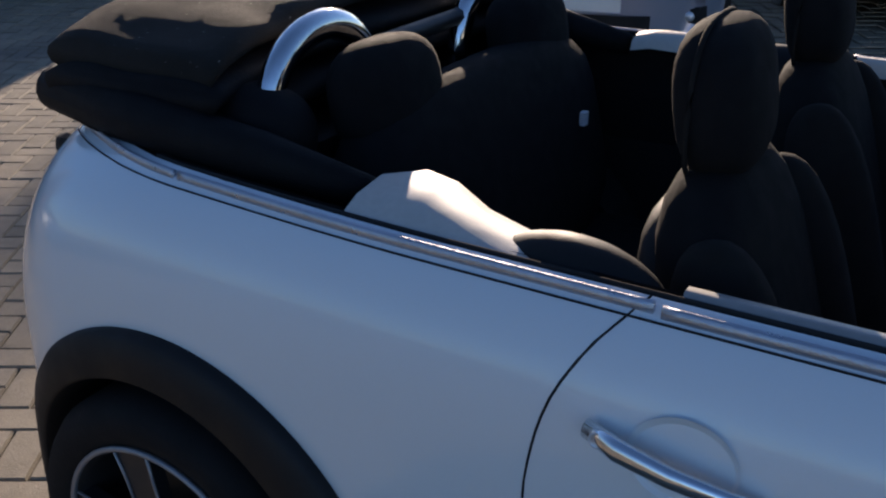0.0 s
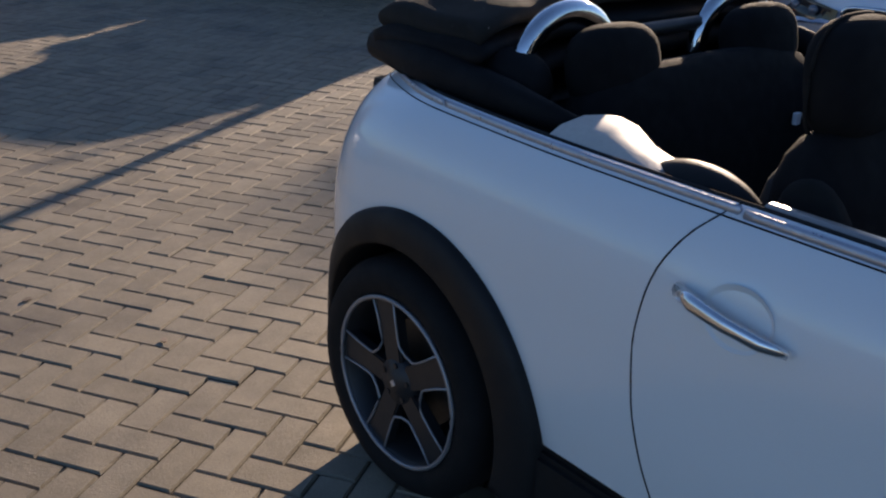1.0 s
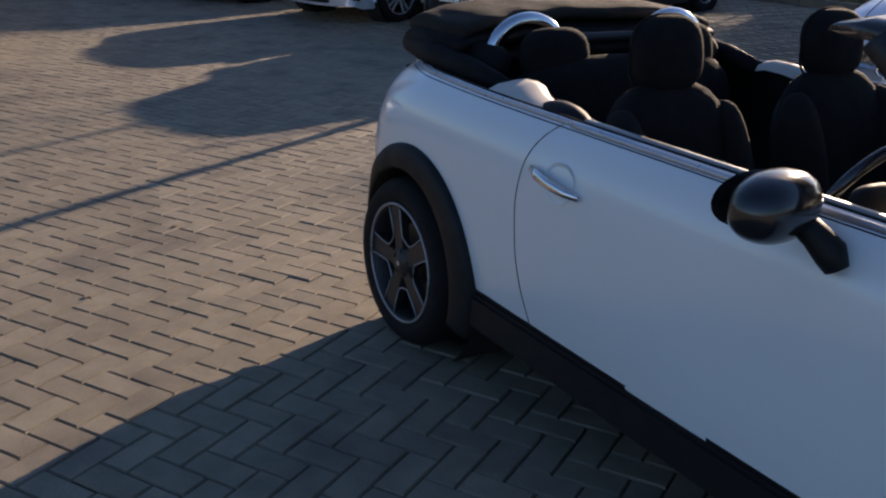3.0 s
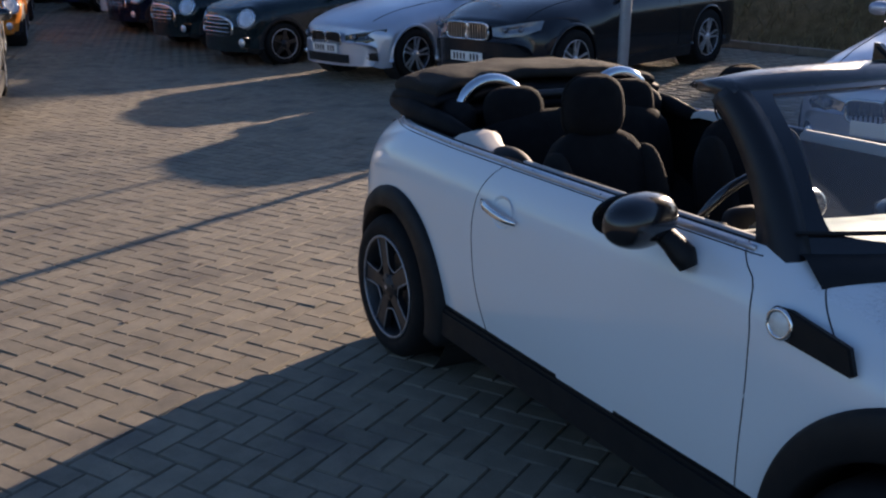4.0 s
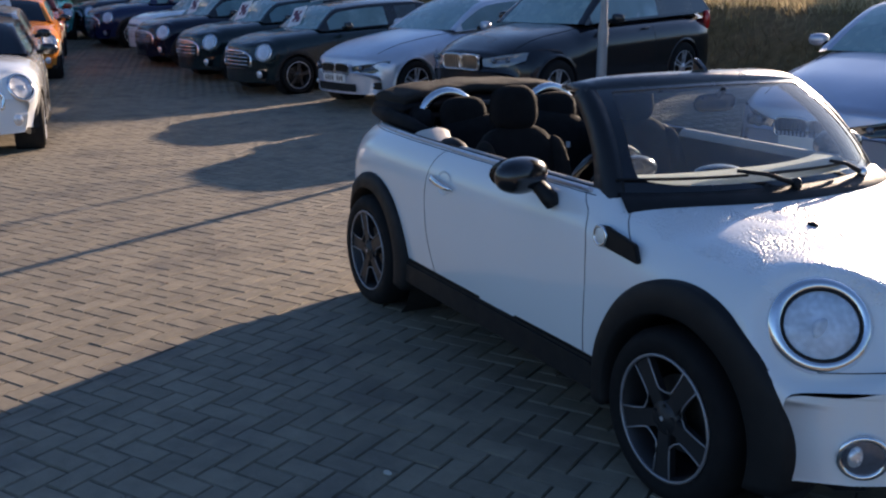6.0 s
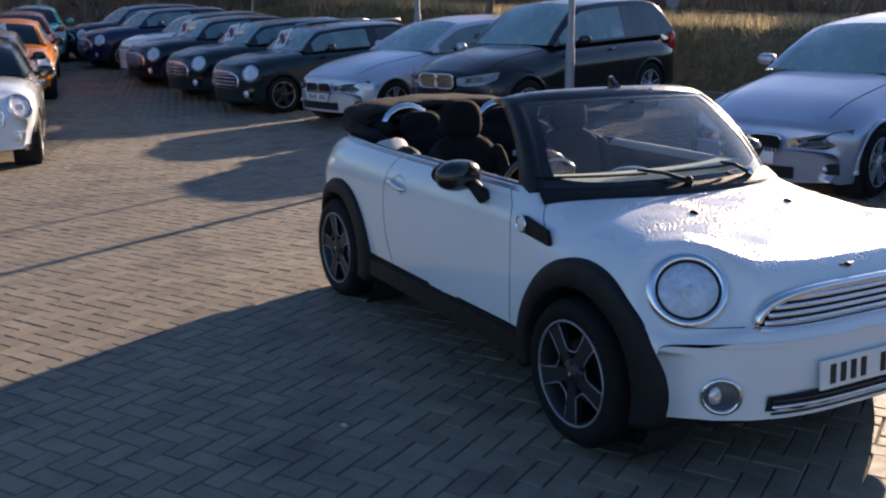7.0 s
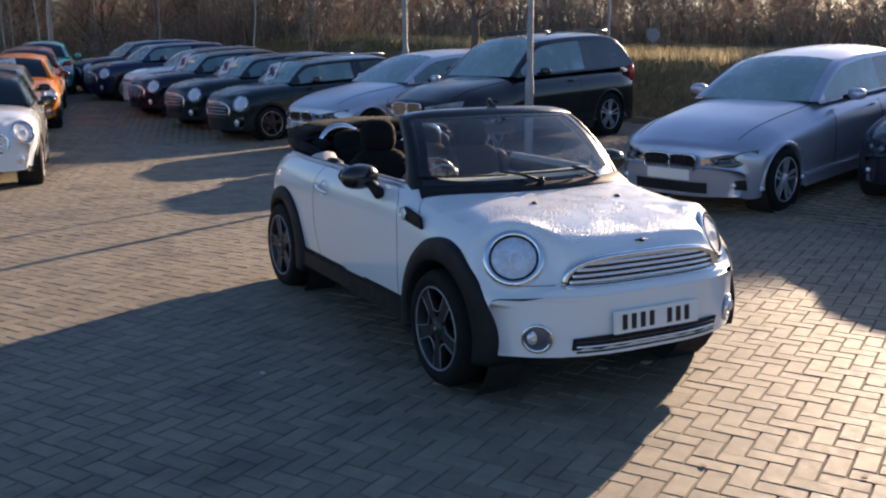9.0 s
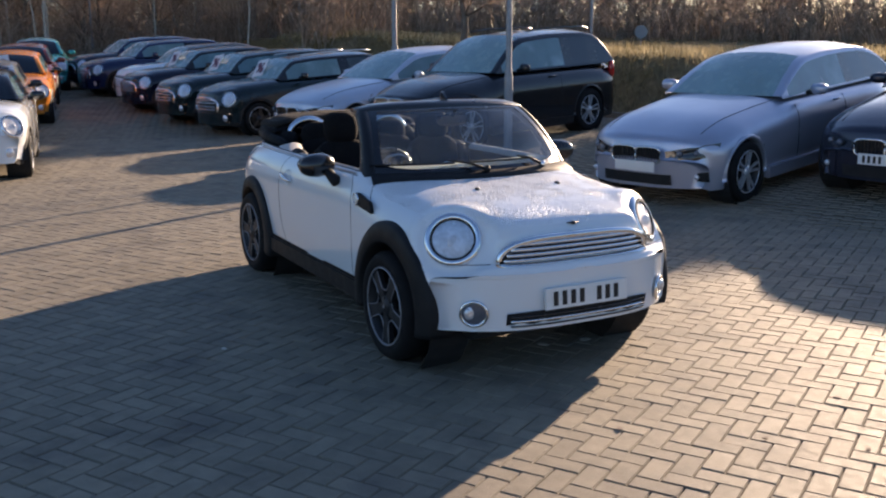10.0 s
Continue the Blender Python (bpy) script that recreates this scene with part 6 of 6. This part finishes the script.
lamp_post(-5.62, 5.03, 7.0, 0.046, "grey steel lamp post with a thicker foot")
lamp_post(-9.20, 9.25, 7.0, 0.030, "slim grey lamp post at the foot of the bank")
lamp_post(-16.4, 8.2, 7.0, 0.065, "weathered steel lamp post beside the row")
for az, d, r_ in ((171.4, 50, 0.06), (166.0, 55, 0.06)):
    x, y, _ = plant(az, d)
    lamp_post(x, y, 7.0, r_, "distant grey steel lamp post")
x, y, z = plant(140.2, 31)
sg = thing("road_sign", pose(x, y, z, 0, 0, 40), "small round pale sign on a grey post", "sign")
bm = bmesh.new()
tube(bm, [(0, 0, -0.2), (0, 0, 0.55)], 0.025, 8)
part("post", bm, STEEL, sg, smooth=True)
bm = bmesh.new()
revolve(bm, [(0.0, -0.035), (0.20, -0.035), (0.20, -0.03), (0.0, -0.03)], 28, Matrix.Translation((0, 0, 0.42)))
part("sign_plate", bm, material("pale_grey_sign", (0.22, 0.24, 0.27), 0.5, vary=0.1), sg)

# fallen leaves and scraps on the blocks
for k, (x, y, s) in enumerate(((1.87, -1.57, 0.022), (2.68, 0.10, 0.04), (2.72, 0.37, 0.045), (-1.6, -1.2, 0.02), (-1.05, -0.95, 0.018), (-2.9, 0.1, 0.02), (4.3, 0.2, 0.02), (4.6, 0.5, 0.018), (-0.9, -1.75, 0.02), (3.9, -0.3, 0.022), (4.1, 0.9, 0.02))):
    bm = bmesh.new()
    n = 7
    o = [(s * (0.6 + 0.5 * R.random()) * math.cos(2 * math.pi * i / n), s * (0.4 + 0.4 * R.random()) * math.sin(2 * math.pi * i / n)) for i in range(n)]
    prism(bm, o, 0.003, pose(0, 0, 0.0045, 90, 0, 0))
    lf = part("fallen_leaf", bm, material("pale_scrap", (0.55, 0.53, 0.46), 0.7) if k < 3 else BARK, None)
    lf.matrix_world = pose(x, y, on_ground(x, y), 0, 0, 40 * k)
    tagged(lf, "small dry leaf lying on the blocks" if k > 2 else "pale scrap lying on the blocks", "leaf", "litter on the blocks")

# ---- the blocks: herringbone of 200 x 100 mm ----
LAY, UNIT = radians(31.0), 0.1035
NEAR = (-2.35, -0.65, -2.35, 1.25)   # the stretch whose blocks are laid one by one


def block_shape(cx, cy, along, zc):
    """Eight corners of one block: chamfered top, joint edge below."""
    out = []
    hl, hw = UNIT - 0.0022, UNIT / 2 - 0.0022
    for z, k in ((0.0, 0.005), (-0.008, 0.0)):
        for sx, sy in ((-1, -1), (1, -1), (1, 1), (-1, 1)):
            a, b = sx * (hl - k), sy * (hw - k)
            out.append((cx + (a if along else -b), cy + (b if along else a), zc + z))
    return out


block_faces = [(0, 1, 2, 3), (4, 5, 1, 0), (5, 6, 2, 1), (6, 7, 3, 2), (7, 4, 0, 3)]
cl, sl = math.cos(LAY), math.sin(LAY)
n0 = int(60 / UNIT)
ii, jj = np.meshgrid(np.arange(-n0, n0), np.arange(-n0, n0), indexing="ij")
rr = (ii - jj) % 4
sets = []
for res, along in ((0, True), (3, False)):
    a, b = ii[rr == res], jj[rr == res]
    u = (a + (1.0 if along else 0.5)) * UNIT
    w_ = (b + (0.5 if along else 1.0)) * UNIT
    X, Y = u * cl - w_ * sl, u * sl + w_ * cl
    ok = (X > BX0) & (X < BX1) & (Y > BY0) & (Y < yard_edge(X) - 0.2)
    sets.append((X[ok], Y[ok], along))
local = {al: np.array(block_shape(0, 0, al, 0)) for al in (True, False)}
V, F, count = [], [], 0
near_list = []
for X, Y, along in sets:
    lp = local[along].copy()
    rot = np.stack([lp[:, 0] * cl - lp[:, 1] * sl, lp[:, 0] * sl + lp[:, 1] * cl, lp[:, 2]], 1)
    own = (X > NEAR[0]) & (X < NEAR[1]) & (Y > NEAR[2]) & (Y < NEAR[3])
    near_list += [(x, y, along) for x, y in zip(X[own], Y[own])]
    X, Y = X[~own], Y[~own]
    P = rot[None] + np.stack([X, Y, ground_z(X, Y) + RNG.normal(0, 0.0012, len(X))], 1)[:, None, :]
    tilt = RNG.normal(0, 0.008, (len(X), 2))
    P[..., 2] += rot[None, :, 0] * tilt[:, :1] + rot[None, :, 1] * tilt[:, 1:]
    V.append(P.reshape(-1, 3))
    idx = np.array(block_faces)[None] + (np.arange(len(X)) * 8)[:, None, None] + count
    F.append(idx.reshape(-1, 4))
    count += len(X) * 8
V, F = np.concatenate(V), np.concatenate(F)
me = bpy.data.meshes.new("blocks")
me.vertices.add(len(V))
me.vertices.foreach_set("co", V.ravel())
me.loops.add(F.size)
me.loops.foreach_set("vertex_index", F.ravel().astype(np.int32))
me.polygons.add(len(F))
me.polygons.foreach_set("loop_start", np.arange(0, F.size, 4, dtype=np.int32))
me.materials.append(BRICK)
me.polygons.foreach_set("use_smooth", [False] * len(F))
me.update(calc_edges=True)
tagged(child("blocks", me, pavement), "herringbone concrete blocks", kind="stuff")
one = {al: mesh_of("block", local[al], block_faces, BRICK, False) for al in (True, False)}
for x, y, along in near_list[:330]:
    b = child("block", one[along], pavement)
    b.matrix_basis = pose(x, y, on_ground(x, y) + float(RNG.normal(0, 0.0012)), float(RNG.normal(0, 0.45)), float(RNG.normal(0, 0.45)), math.degrees(LAY))
